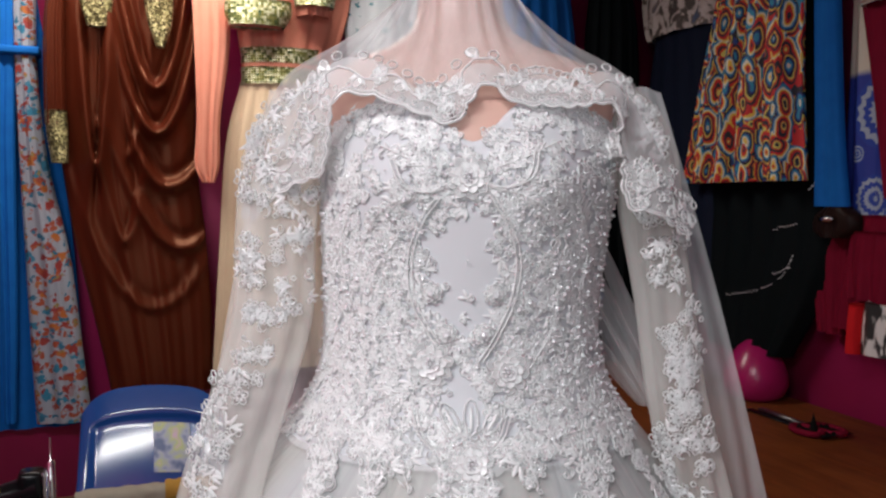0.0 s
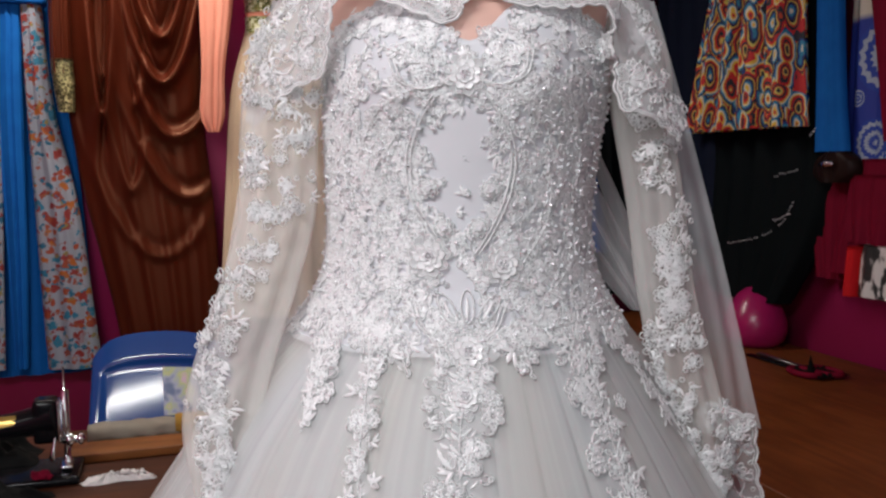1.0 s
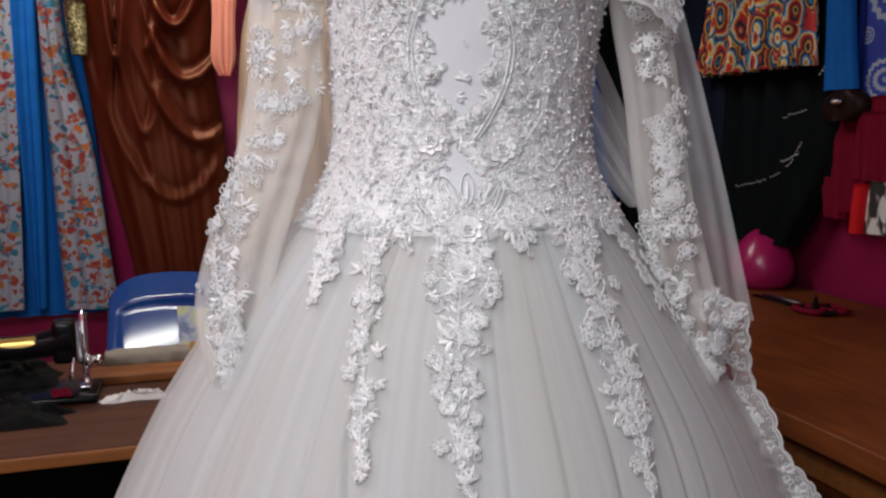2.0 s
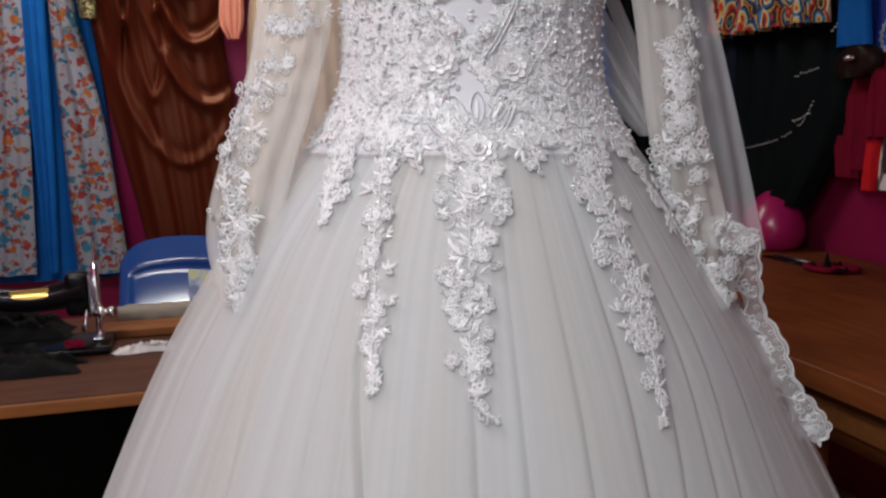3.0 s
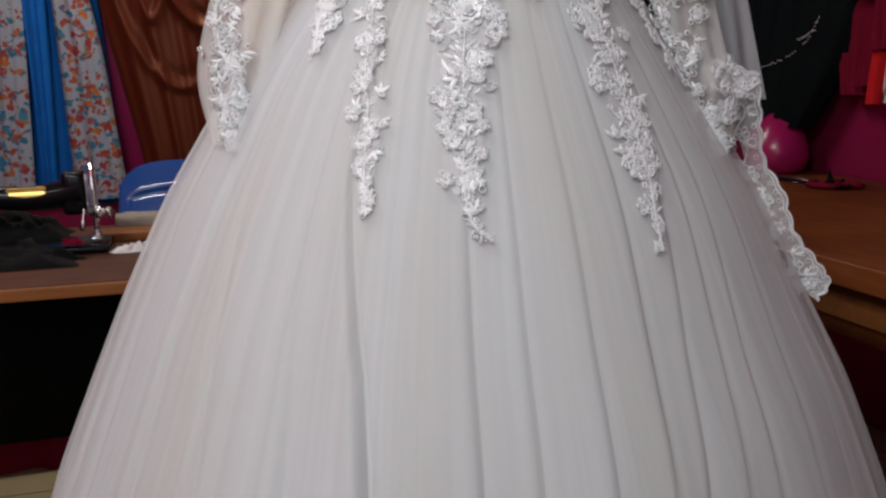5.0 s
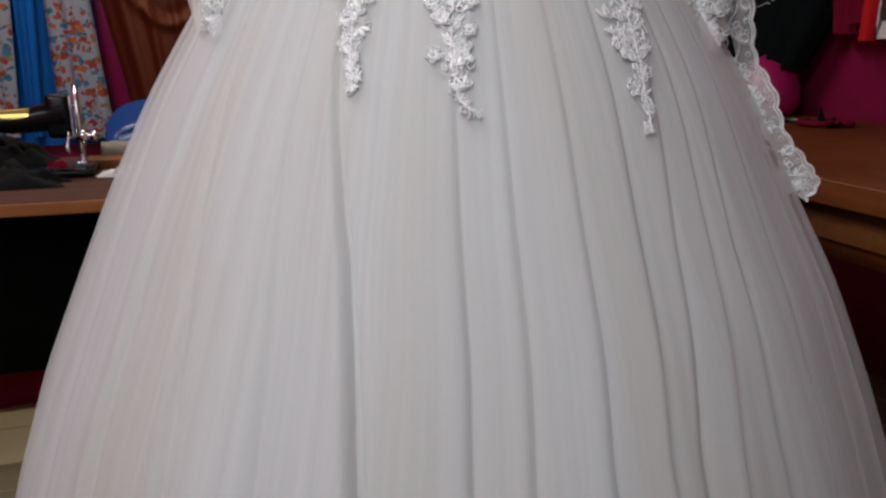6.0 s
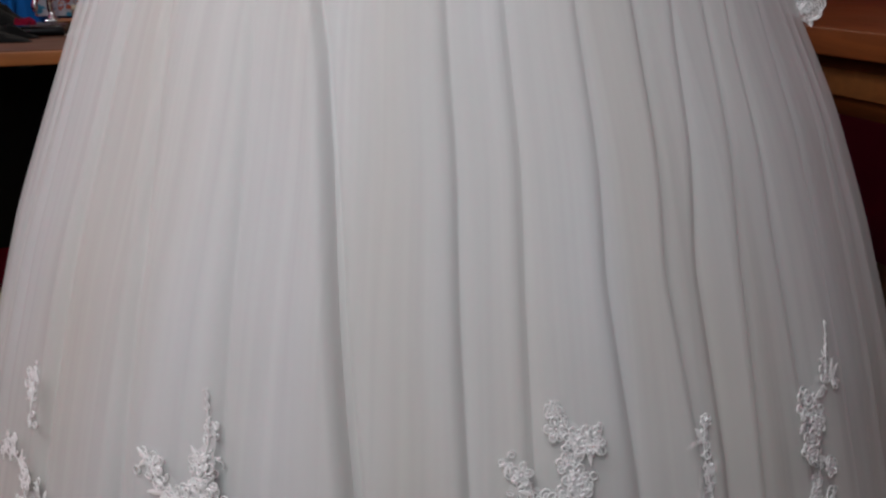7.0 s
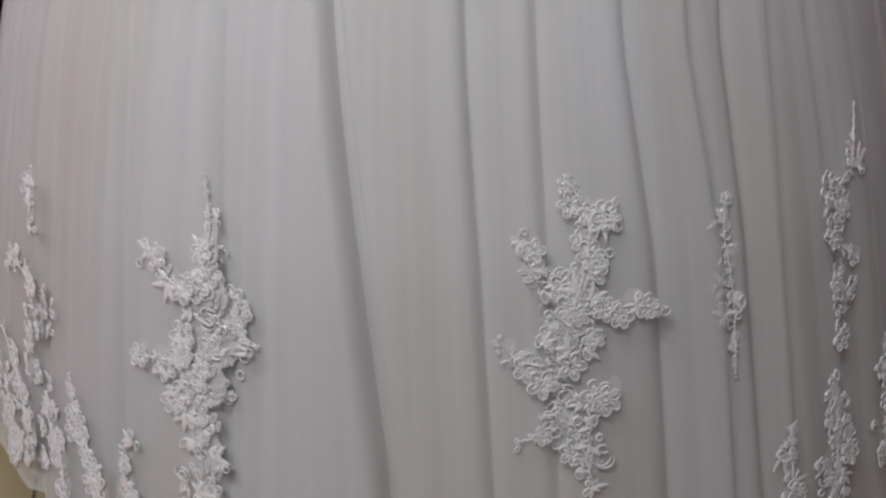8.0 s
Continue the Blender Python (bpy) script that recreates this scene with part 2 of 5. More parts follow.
n = Nodes("printed_bag", (0.6, 0.6, 0.6), 0.5)
M["bag_print"] = n.color(n.ramp(n.noise(16.0, 3.0, 0.5, n.scaled(1, 1, 0.5)).outputs[0], [(0.0, (0.02, 0.02, 0.02)), (0.46, (0.03, 0.03, 0.03)), (0.5, (0.68, 0.66, 0.64))])).mat
n = Nodes("chair_sticker", (0.4, 0.45, 0.6), 0.35)
M["sticker"] = n.color(n.ramp(n.noise(14.0, 2.0).outputs[0], [(0.0, (0.05, 0.09, 0.2)), (0.42, (0.08, 0.12, 0.25)), (0.5, (0.33, 0.36, 0.5)), (0.6, (0.45, 0.5, 0.2)), (0.7, (0.6, 0.4, 0.55))])).mat

# ---- mesh helpers ----


def mesh_of(name, bm, material, smooth=True):
    me = bpy.data.meshes.new(name)
    bm.to_mesh(me)
    bm.free()
    me.materials.append(material)
    if smooth:
        me.polygons.foreach_set("use_smooth", [True] * len(me.polygons))
    return me


def part(name, bm, material, parent=None, label="", smooth=True):
    ob = new(name, mesh_of(name, bm, material, smooth))
    if parent is not None:
        ob.parent = parent
        top = parent
        while top is not None:
            ob.data.transform(Matrix.Translation(-top.location)) if top.type == "EMPTY" else None
            top = top.parent
    return tagged(ob, label)


def thing(name, at, label, category, group=""):
    ob = new(name)
    ob.location = at
    return tagged(ob, label, category, group)


def box(bm, x0, x1, y0, y1, z0, z1, bevel=0.0):
    m = Matrix.LocRotScale(((x0 + x1) / 2, (y0 + y1) / 2, (z0 + z1) / 2), None, (abs(x1 - x0), abs(y1 - y0), abs(z1 - z0)))
    made = bmesh.ops.create_cube(bm, size=1, matrix=m)
    if bevel:
        edges = {e for v in made["verts"] for e in v.link_edges}
        bmesh.ops.bevel(bm, geom=list(edges), offset=bevel, segments=2, affect="EDGES", profile=0.6)
    return bm


def boxed(*a, **k):
    return box(bmesh.new(), *a, **k)


def grid(bm, rows, closed=False):
    """A sheet of quads over rows of points."""
    vs = [[bm.verts.new(p) for p in row] for row in rows]
    n_col = len(vs[0])
    for i in range(len(vs) - 1):
        for j in range(n_col if closed else n_col - 1):
            k = (j + 1) % n_col
            bm.faces.new((vs[i][j], vs[i][k], vs[i + 1][k], vs[i + 1][j]))
    return vs


def lathe(bm, prof, at=(0, 0, 0), axis="z", n=24):
    """Turns (radius, height) pairs round an axis through at."""
    rows = []
    for r, h in prof:
        row = []
        for i in range(n):
            a = 2 * math.pi * i / n
            c, s = max(r, 1e-4) * math.cos(a), max(r, 1e-4) * math.sin(a)
            p = {"z": (c, s, h), "x": (h, c, s), "y": (s, h, c)}[axis]
            row.append(Vector(p) + Vector(at))
        rows.append(row)
    grid(bm, rows, True)
    return bm


def tube(bm, pts, radius, n=6, closed=False):
    pts = [Vector(p) for p in pts]
    rows = []
    for i, p in enumerate(pts):
        a = pts[i - 1] if i or closed else p
        b = pts[(i + 1) % len(pts)] if i + 1 < len(pts) or closed else p
        d = (b - a).normalized()
        side = d.cross(Vector((0.13, 0.21, 0.97))).normalized()
        up = side.cross(d)
        r = radius[i] if isinstance(radius, (list, tuple)) else radius
        rows.append([p + side * r * math.cos(2 * math.pi * k / n) + up * r * math.sin(2 * math.pi * k / n) for k in range(n)])
    if closed:
        rows.append(rows[0])
    grid(bm, rows, True)
    return bm


def smooth_curve(pts, steps=8):
    """Catmull-Rom through points of any length."""
    p = [np.array(q, float) for q in pts]
    p = [2 * p[0] - p[1]] + p + [2 * p[-1] - p[-2]]
    out = []
    for i in range(1, len(p) - 2):
        for k in range(steps):
            t = k / steps
            out.append(0.5 * (2 * p[i] + (p[i + 1] - p[i - 1]) * t + (2 * p[i - 1] - 5 * p[i] + 4 * p[i + 1] - p[i + 2]) * t * t
                              + (3 * p[i] - p[i - 1] - 3 * p[i + 1] + p[i + 2]) * t ** 3))
    out.append(p[-2])
    return out

# ---- room ----


X0, X1, Y0, Y1, ZC = -1.9, 2.22, -0.65, 3.36, 2.85
tagged(part("floor", boxed(X0 - 0.1, X1 + 0.1, Y0 - 0.1, Y1 + 0.1, -0.12, -0.006), M["grout"]), "worn beige tiled shop floor", "floor", kind="structure")
tagged(part("ceiling", boxed(X0 - 0.1, X1 + 0.1, Y0 - 0.1, Y1 + 0.1, ZC, ZC + 0.1), M["ceiling"]), "plain off-white ceiling", "ceiling", kind="structure")
for wname, b in (("wall_north", (X0 - 0.1, X1 + 0.1, Y1, Y1 + 0.12)), ("wall_east", (X1, X1 + 0.12, Y0, Y1)), ("wall_west", (X0 - 0.12, X0, Y0, Y1))):
    tagged(part(wname, boxed(*b, 0, ZC), M["wall"]), "magenta pink painted shop wall", "wall", kind="structure")
bm = boxed(X0 - 0.1, -1.1, Y0 - 0.12, Y0, 0, ZC)
box(bm, 0.9, X1 + 0.1, Y0 - 0.12, Y0, 0, ZC)
box(bm, -1.1, 0.9, Y0 - 0.12, Y0, 2.2, ZC)
tagged(part("wall_south", bm, M["wall"]), "magenta pink painted shop wall with an open doorway", "wall", kind="structure")

# ---- the gown on its mannequin ----
GX, GY = 0.02, 1.15
G = pose(0, 0, 0, 0, 0, TURN)
gown_at = G @ Vector((GX, GY, 0))


def gown_thing(name, label, category):
    ob = new(name)
    ob.matrix_world = Matrix.Translation(gown_at) @ pose(0, 0, 0, 0, 0, TURN)
    return tagged(ob, label, category)


def gpart(name, bm, material, parent, label="", smooth=True):
    """A part of a thing of the gown, from a mesh in the gown's own axes: x to its side, y away from its front."""
    ob = new(name, mesh_of(name, bm, material, smooth))
    ob.data.transform(Matrix.Translation((-GX, -GY, 0)))
    ob.parent = parent
    return tagged(ob, label)


# height, middle x, front y, half width, half depth
RINGS = np.array([
    (0.02, 0.012, 0.440, 0.840, 0.850), (0.25, 0.012, 0.490, 0.765, 0.775), (0.50, 0.012, 0.545, 0.683, 0.690), (0.66, 0.012, 0.595, 0.626, 0.630),
    (0.80, 0.015, 0.645, 0.566, 0.566), (0.92, 0.01, 0.690, 0.505, 0.505), (1.05, 0.01, 0.738, 0.436, 0.436), (1.20, 0.01, 0.795, 0.330, 0.330),
    (1.28, 0.015, 0.828, 0.262, 0.250), (1.33, 0.022, 0.850, 0.212, 0.190), (1.37, 0.023, 0.866, 0.180, 0.150), (1.42, 0.022, 0.876, 0.163, 0.125),
    (1.48, 0.022, 0.877, 0.163, 0.120), (1.55, 0.025, 0.870, 0.168, 0.125), (1.62, 0.031, 0.864, 0.175, 0.135), (1.68, 0.032, 0.880, 0.172, 0.128),
    (1.74, 0.030, 0.915, 0.165, 0.100)])


def ring(z):
    return [np.interp(z, RINGS[:, 0], RINGS[:, i]) for i in range(1, 5)]


RING_Z = np.arange(-0.05, 1.90, 0.004)
RING_LIST = sum(w * np.array([np.interp(RING_Z + o, RINGS[:, 0], RINGS[:, i]) for i in range(1, 5)]).T
                for o, w in ((-0.04, 0.1), (-0.02, 0.2), (0, 0.4), (0.02, 0.2), (0.04, 0.1))).tolist()


def smooth_ring(z):
    f = min(max((z + 0.05) / 0.004, 0.0), len(RING_LIST) - 2.0)
    i = int(f)
    f -= i
    return [p + (q - p) * f for p, q in zip(RING_LIST[i], RING_LIST[i + 1])]


def skin_point(th, z, off=0.0):
    """A place on the gown: th is the turn from its front, off the distance outwards."""
    cx, fr, a, b = smooth_ring(z)
    s, c = math.sin(th), math.cos(th)
    nx, ny = s / a, -c / b
    k = math.hypot(nx, ny)
    x, y = cx + a * s, fr + b - b * c
    if z > 1.5 and c > 0:
        for side in (-1, 1):
            y -= 0.016 * math.exp(-((x - cx - side * 0.085) / 0.05) ** 2 - ((z - 1.625) / 0.05) ** 2)
    return Vector((x + off * nx / k, y + off * ny / k, z))


def front_at(x, z):
    """The turn at which the gown's front has this x."""
    cx, fr, a, b = smooth_ring(z)
    return math.asin(max(-0.999, min(0.999, (x - cx) / a)))


def frame_at(th, z, off=0.0, spin=0.0):
    p = skin_point(th, z, off)
    du = (skin_point(th + 0.01, z, off) - skin_point(th - 0.01, z, off)).normalized()
    dv = (skin_point(th, z + 0.005, off) - skin_point(th, z - 0.005, off)).normalized()
    nn = du.cross(dv).normalized()
    dv = nn.cross(du)
    m = Matrix((du, dv, nn)).transposed().to_4x4()
    return Matrix.Translation(p) @ m @ Matrix.Rotation(spin, 4, "Z")


# small lace pieces, flat in x and y, z outwards
def t_leaf(length, width, lift=0.3, curl=0.0):
    vs, fs = [], []
    for i in range(6):
        u = i / 5
        w = width * 0.5 * math.sin(math.pi * min(1, 0.06 + u * 0.93)) ** 0.8
        cx = curl * length * u * u
        z = lift * length * 0.25 * math.sin(math.pi * u)
        vs += [(cx - w, u * length, z * 0.4), (cx, u * length, z + 0.0012), (cx + w, u * length, z * 0.4)]
    for i in range(5):
        for k in range(2):
            a = i * 3 + k
            fs.append((a, a + 1, a + 4, a + 3))
    return vs, fs


def t_flower(radius, petals=5, lift=0.35):
    vs, fs = [], []
    for p in range(petals):
        a0 = 2 * math.pi * p / petals
        base = len(vs)
        for i in range(4):
            u = (0.15, 0.5, 0.85, 1.0)[i]
            half = (0.25, 0.85, 0.95, 0.5)[i] * math.pi / petals
            for k in (-1, 0, 1):
                r = radius * u * (1.0 if k == 0 or i < 3 else 0.93)
                z = radius * (lift * u ** 1.5 + (0.06 if k and i else 0.0)) + 0.0008
                vs.append((r * math.cos(a0 + k * half), r * math.sin(a0 + k * half), z))
        for i in range(3):
            for k in range(2):
                b = base + i * 3 + k
                fs.append((b, b + 1, b + 4, b + 3))
    fs.append(tuple(p * 12 + k for p in range(petals) for k in range(3)))
    return vs, fs


def t_ring(rx, ry, thick, n=12, arc=1.0):
    vs, fs = [], []
    m = n if arc >= 1 else n + 1
    for i in range(m):
        a = 2 * math.pi * arc * i / n
        c = Vector((rx * math.cos(a), ry * math.sin(a), 0))
        o = Vector((math.cos(a), math.sin(a), 0))
        for k in range(3):
            q = math.pi * 2 / 3 * k + math.pi / 2
            v = c + o * thick * math.cos(q)
            vs.append((v.x, v.y, thick * (0.5 + math.sin(q))))
    for i in range(n):
        j = (i + 1) % m
        for k in range(3):
            l = (k + 1) % 3
            fs.append((i * 3 + k, i * 3 + l, j * 3 + l, j * 3 + k))
    return vs, fs


ICO = bmesh.new()
bmesh.ops.create_icosphere(ICO, subdivisions=1, radius=1)
ICO_V = [tuple(v.co) for v in ICO.verts]
ICO_F = [tuple(v.index for v in f.verts) for f in ICO.faces]
ICO.free()


def t_bead(r):
    return [(x * r, y * r, (z + 0.7) * r) for x, y, z in ICO_V], ICO_F


class Soup:
    """Many small pieces in one mesh."""

    def __init__(self):
        self.v, self.f = [], []

    def add(self, piece, m):
        base = len(self.v)
        a = np.array(piece[0]) @ np.array(m.to_3x3()).T + np.array(m.translation)
        self.v += a.tolist()
        self.f += [tuple(i + base for i in f) for f in piece[1]]

    def cord(self, pts, r, n=4):
        bm = tube(bmesh.new(), pts, r, n)
        bm.verts.index_update()
        base = len(self.v)
        self.v += [tuple(v.co) for v in bm.verts]
        self.f += [tuple(v.index + base for v in f.verts) for f in bm.faces]
        bm.free()

    def put(self, name, material, parent, label=""):
        if not self.v:
            return None
        me = bpy.data.meshes.new(name)
        me.from_pydata((np.array(self.v) - np.array((GX, GY, 0))).tolist(), [], self.f)
        me.materials.append(material)
        me.polygons.foreach_set("use_smooth", [True] * len(me.polygons))
        ob = new(name, me)
        ob.parent = parent
        return tagged(ob, label)


rng = random.Random(7)


def t_disc(rx, ry, n=8):
    return [(0, 0, 0.0007)] + [(rx * math.cos(6.283 * i / n), ry * math.sin(6.283 * i / n), 0.0003) for i in range(n)], [(0, 1 + i, 1 + (i + 1) % n) for i in range(n)]


def sprig(soup, net, beads, place, size):
    """One tuft of lace at place(dx, dy, spin): an outlined net flower, a fan of satin-stitch leaves, or a curl of cord, with beads."""
    kind = rng.random()
    spin = rng.uniform(0, 6.28)
    th = 0.0008 + size * 0.012
    if kind < 0.42:
        count = rng.choice((5, 5, 6))
        for k in range(count):
            a = spin + 6.283 * k / count
            m = place(size * 0.40 * math.cos(a), size * 0.40 * math.sin(a), a) @ pose(0, 0, 0, 0, -8, 0)
            soup.add(t_ring(size * 0.27, size * 0.22, th, 9), m)
            net.add(t_disc(size * 0.27, size * 0.22), m)
            soup.add(t_leaf(size * 0.30, size * 0.17, 0.14), place(size * 0.16 * math.cos(a), size * 0.16 * math.sin(a), a - 1.57))
        beads.add(t_bead(0.0016), place(0, 0, 0))
    elif kind < 0.84:
        for k in range(rng.choice((2, 3, 3))):
            s2 = spin + (k - 1) * rng.uniform(0.7, 1.0)
            soup.add(t_leaf(size * rng.uniform(0.65, 1.05), size * rng.uniform(0.24, 0.34), 0.09, rng.uniform(-0.35, 0.35)), place(rng.uniform(-0.1, 0.1) * size, rng.uniform(-0.1, 0.1) * size, s2))
        m = place(size * 0.35 * math.cos(spin), size * 0.35 * math.sin(spin), spin)
        soup.add(t_ring(size * 0.3, size * 0.2, th, 9), m)
        net.add(t_disc(size * 0.3, size * 0.2), m)
    else:
        for k in range(2):
            soup.add(t_ring(size * (0.5 - 0.16 * k), size * (0.4 - 0.12 * k), th, 10, rng.uniform(0.6, 0.8)), place(0, 0, spin + k))
    soup.add(t_ring(size * rng.uniform(0.14, 0.26), size * rng.uniform(0.14, 0.22), th, 8), place(rng.uniform(-0.6, 0.6) * size, rng.uniform(-0.6, 0.6) * size, spin))
    if rng.random() < 0.5:
        beads.add(t_bead(rng.choice((0.0012, 0.0016, 0.002))), place(rng.uniform(-0.5, 0.5) * size, rng.uniform(-0.5, 0.5) * size, 0))


# laps of the outer tulle: the turn of each fold's edge at five heights, and how deep it is
LAP_Z = (0.29, 0.50, 0.69, 0.90, 1.10)
LAPS = [((-0.07, -0.103, -0.139, -0.185, -0.279), 1.7), ((0.069, 0.061, 0.050, 0.043, 0.031), 0.65), ((0.155, 0.154, 0.153, 0.155, 0.149), 0.42), ((0.313, 0.310, 0.285, 0.295, 0.300), 0.45),
        ((0.423, 0.425, 0.396, 0.426, 0.451), 0.85), ((0.47, 0.47, 0.46, 0.515, 0.59), 0.45), ((0.54, 0.542, 0.557, 0.617, 0.67), 0.75), ((0.66, 0.661, 0.657, 0.69, 0.76), 0.6),
        ((-0.30, -0.31, -0.32, -0.34, -0.39), 0.4), ((-0.48, -0.485, -0.50, -0.56, -0.62), 0.6), ((-0.70, -0.70, -0.71, -0.715, -0.70), 0.75), ((0.79, 0.79, 0.80, 0.83, 0.88), 0.5),
        ((-0.86, -0.87, -0.88, -0.90, -0.92), 0.4), ((0.93, 0.94, 0.95, 0.97, 1.0), 0.6)]
fold_rng = random.Random(23)
turn_at = 1.06
while turn_at < 2 * math.pi - 1.03:
    a = turn_at if turn_at < math.pi else turn_at - 2 * math.pi
    LAPS.append(((a,) * 5, fold_rng.uniform(0.25, 0.8)))
    turn_at += fold_rng.uniform(0.07, 0.16)
LAPS.sort(key=lambda lap: lap[0][2])
LAP_TABLE = np.array([[np.interp(z, LAP_Z, lap[0]) for lap in LAPS] for z in np.arange(0.0, 1.42, 0.02)]).tolist()
LAP_DEPTH = [lap[1] for lap in LAPS]


def laps_at(z):
    """The turns of all fold edges at a height."""
    f = min(max(z / 0.02, 0.0), len(LAP_TABLE) - 2.0)
    i = int(f)
    f -= i
    return [p + (q - p) * f for p, q in zip(LAP_TABLE[i], LAP_TABLE[i + 1])]


def broad(th, z):
    """The large soft swells that lining and tulle share, deeper towards the hem."""
    down = min(1.0, max(0.0, (1.32 - z) / 0.9)) ** 1.2
    x, y = math.sin(th), math.cos(th)
    return down * (0.011 * noise.noise((x * 4.5, y * 4.5, z * 0.9)) + 0.006 * noise.noise((x * 11 + 5, y * 11, z * 0.7)) + 0.0018 * noise.noise((x * 30, y * 30 + 9, z * 0.9)))


def lap_height(u, w, d0, d1, z):
    """How far one lap of tulle stands out, a share u of its width w past the last edge: rising to the next edge, with a crease beyond it."""
    down = min(1.0, max(0.06, (1.335 - z) / 0.7)) ** 1.1
    rise = min(1.0, (1 - u) * w / 0.020)
    return 0.0150 * down * (d1 * rise * rise * (3 - 2 * rise) * u ** 1.6 - 0.5 * d0 * math.exp(-(u * w / 0.014) ** 2) - 0.3 * d1 * math.exp(-((1 - u) * w / 0.009) ** 2))


def hem(th):
    """The height of the skirt's lower edge: lifted a little at one side."""
    t = min(1.0, max(0.0, (-0.60 - th) / 0.12)) * min(1.0, max(0.0, (th + 1.6) / 0.4))
    return 0.045 + 0.095 * t * t * (3 - 2 * t)


def drape(th, z):
    """All that the outer tulle adds to the plain shape of the skirt."""
    if z > 1.34:
        return 0.0
    edges = laps_at(z)
    k = sum(e <= th for e in edges) - 1
    a = edges[k] if k >= 0 else edges[-1] - 2 * math.pi
    b = edges[k + 1] if k + 1 < len(edges) else edges[0] + 2 * math.pi
    u = min(1.0, max(0.0, (th - a) / max(1e-4, b - a)))
    return broad(th, z) + lap_height(u, b - a, LAP_DEPTH[k], LAP_DEPTH[(k + 1) % len(LAPS)], z)


def lifted(off, z):
    """How far lace lies off the gown."""
    return min(off, 0.0030 if z > 1.335 else 0.0042)


def on_gown(x, z, off):
    th = front_at(x, z)

    def place(dx, dy, spin):
        a = smooth_ring(z)[2]
        return frame_at(th + dx / max(0.05, a), z + dy, lifted(off, z) + drape(th, z), spin)
    return place


def rosette(name, x, z, size, parent):
    """A layered bead-centred flower."""
    b, edging = Soup(), Soup()
    pl = on_gown(x, z, 0.003)
    top = None
    for r, n_p, lift, h in ((0.92, 9, 0.05, 0.0), (0.66, 8, 0.12, 0.0010), (0.40, 6, 0.26, 0.0018)):
        s = Soup()
        turn = rng.uniform(0, 1)
        m = pl(0, 0, turn) @ Matrix.Translation((0, 0, h))
        s.add(t_flower(size * r, n_p, lift), m)
        ob = s.put(name if top is None else "petal_layer", M["net"] if r > 0.9 else M["lace"], parent if top is None else top, "layered white rosette with bead centre" if top is None else "")
        top = top or ob
        for k in range(n_p):
            a = 2 * math.pi * k / n_p
            q = m @ pose(0, 0, 0, 0, 0, math.degrees(a)) @ Matrix.Translation((size * r * 0.66, 0, size * r * lift * 0.5)) @ pose(0, 0, 0, 0, -35 * lift / 0.4, 0)
            edging.add(t_ring(size * r * 0.36, size * r * 0.62 * math.pi / n_p, 0.0010, 10), q)
            if k % 2 == 0:
                edging.add(t_leaf(size * r * 0.5, size * r * 0.16, 0.3), q @ pose(0, 0, 0, 0, 0, -90) @ Matrix.Translation((0, -size * r * 0.25, 0)))
    tagged(edging.put("petal_edging", M["lace"], top, "white corded petal edging"), kind="stuff")
    for k in range(7):
        a = k * 1.047
        r = 0 if k == 6 else size * 0.16
        b.add(t_bead(0.002), pl(r * math.cos(a), r * math.sin(a), 0) @ Matrix.Translation((0, 0, 0.005)))
    tagged(b.put("bead", M["bead"], top, "clear glass beads"), kind="stuff")
    return top


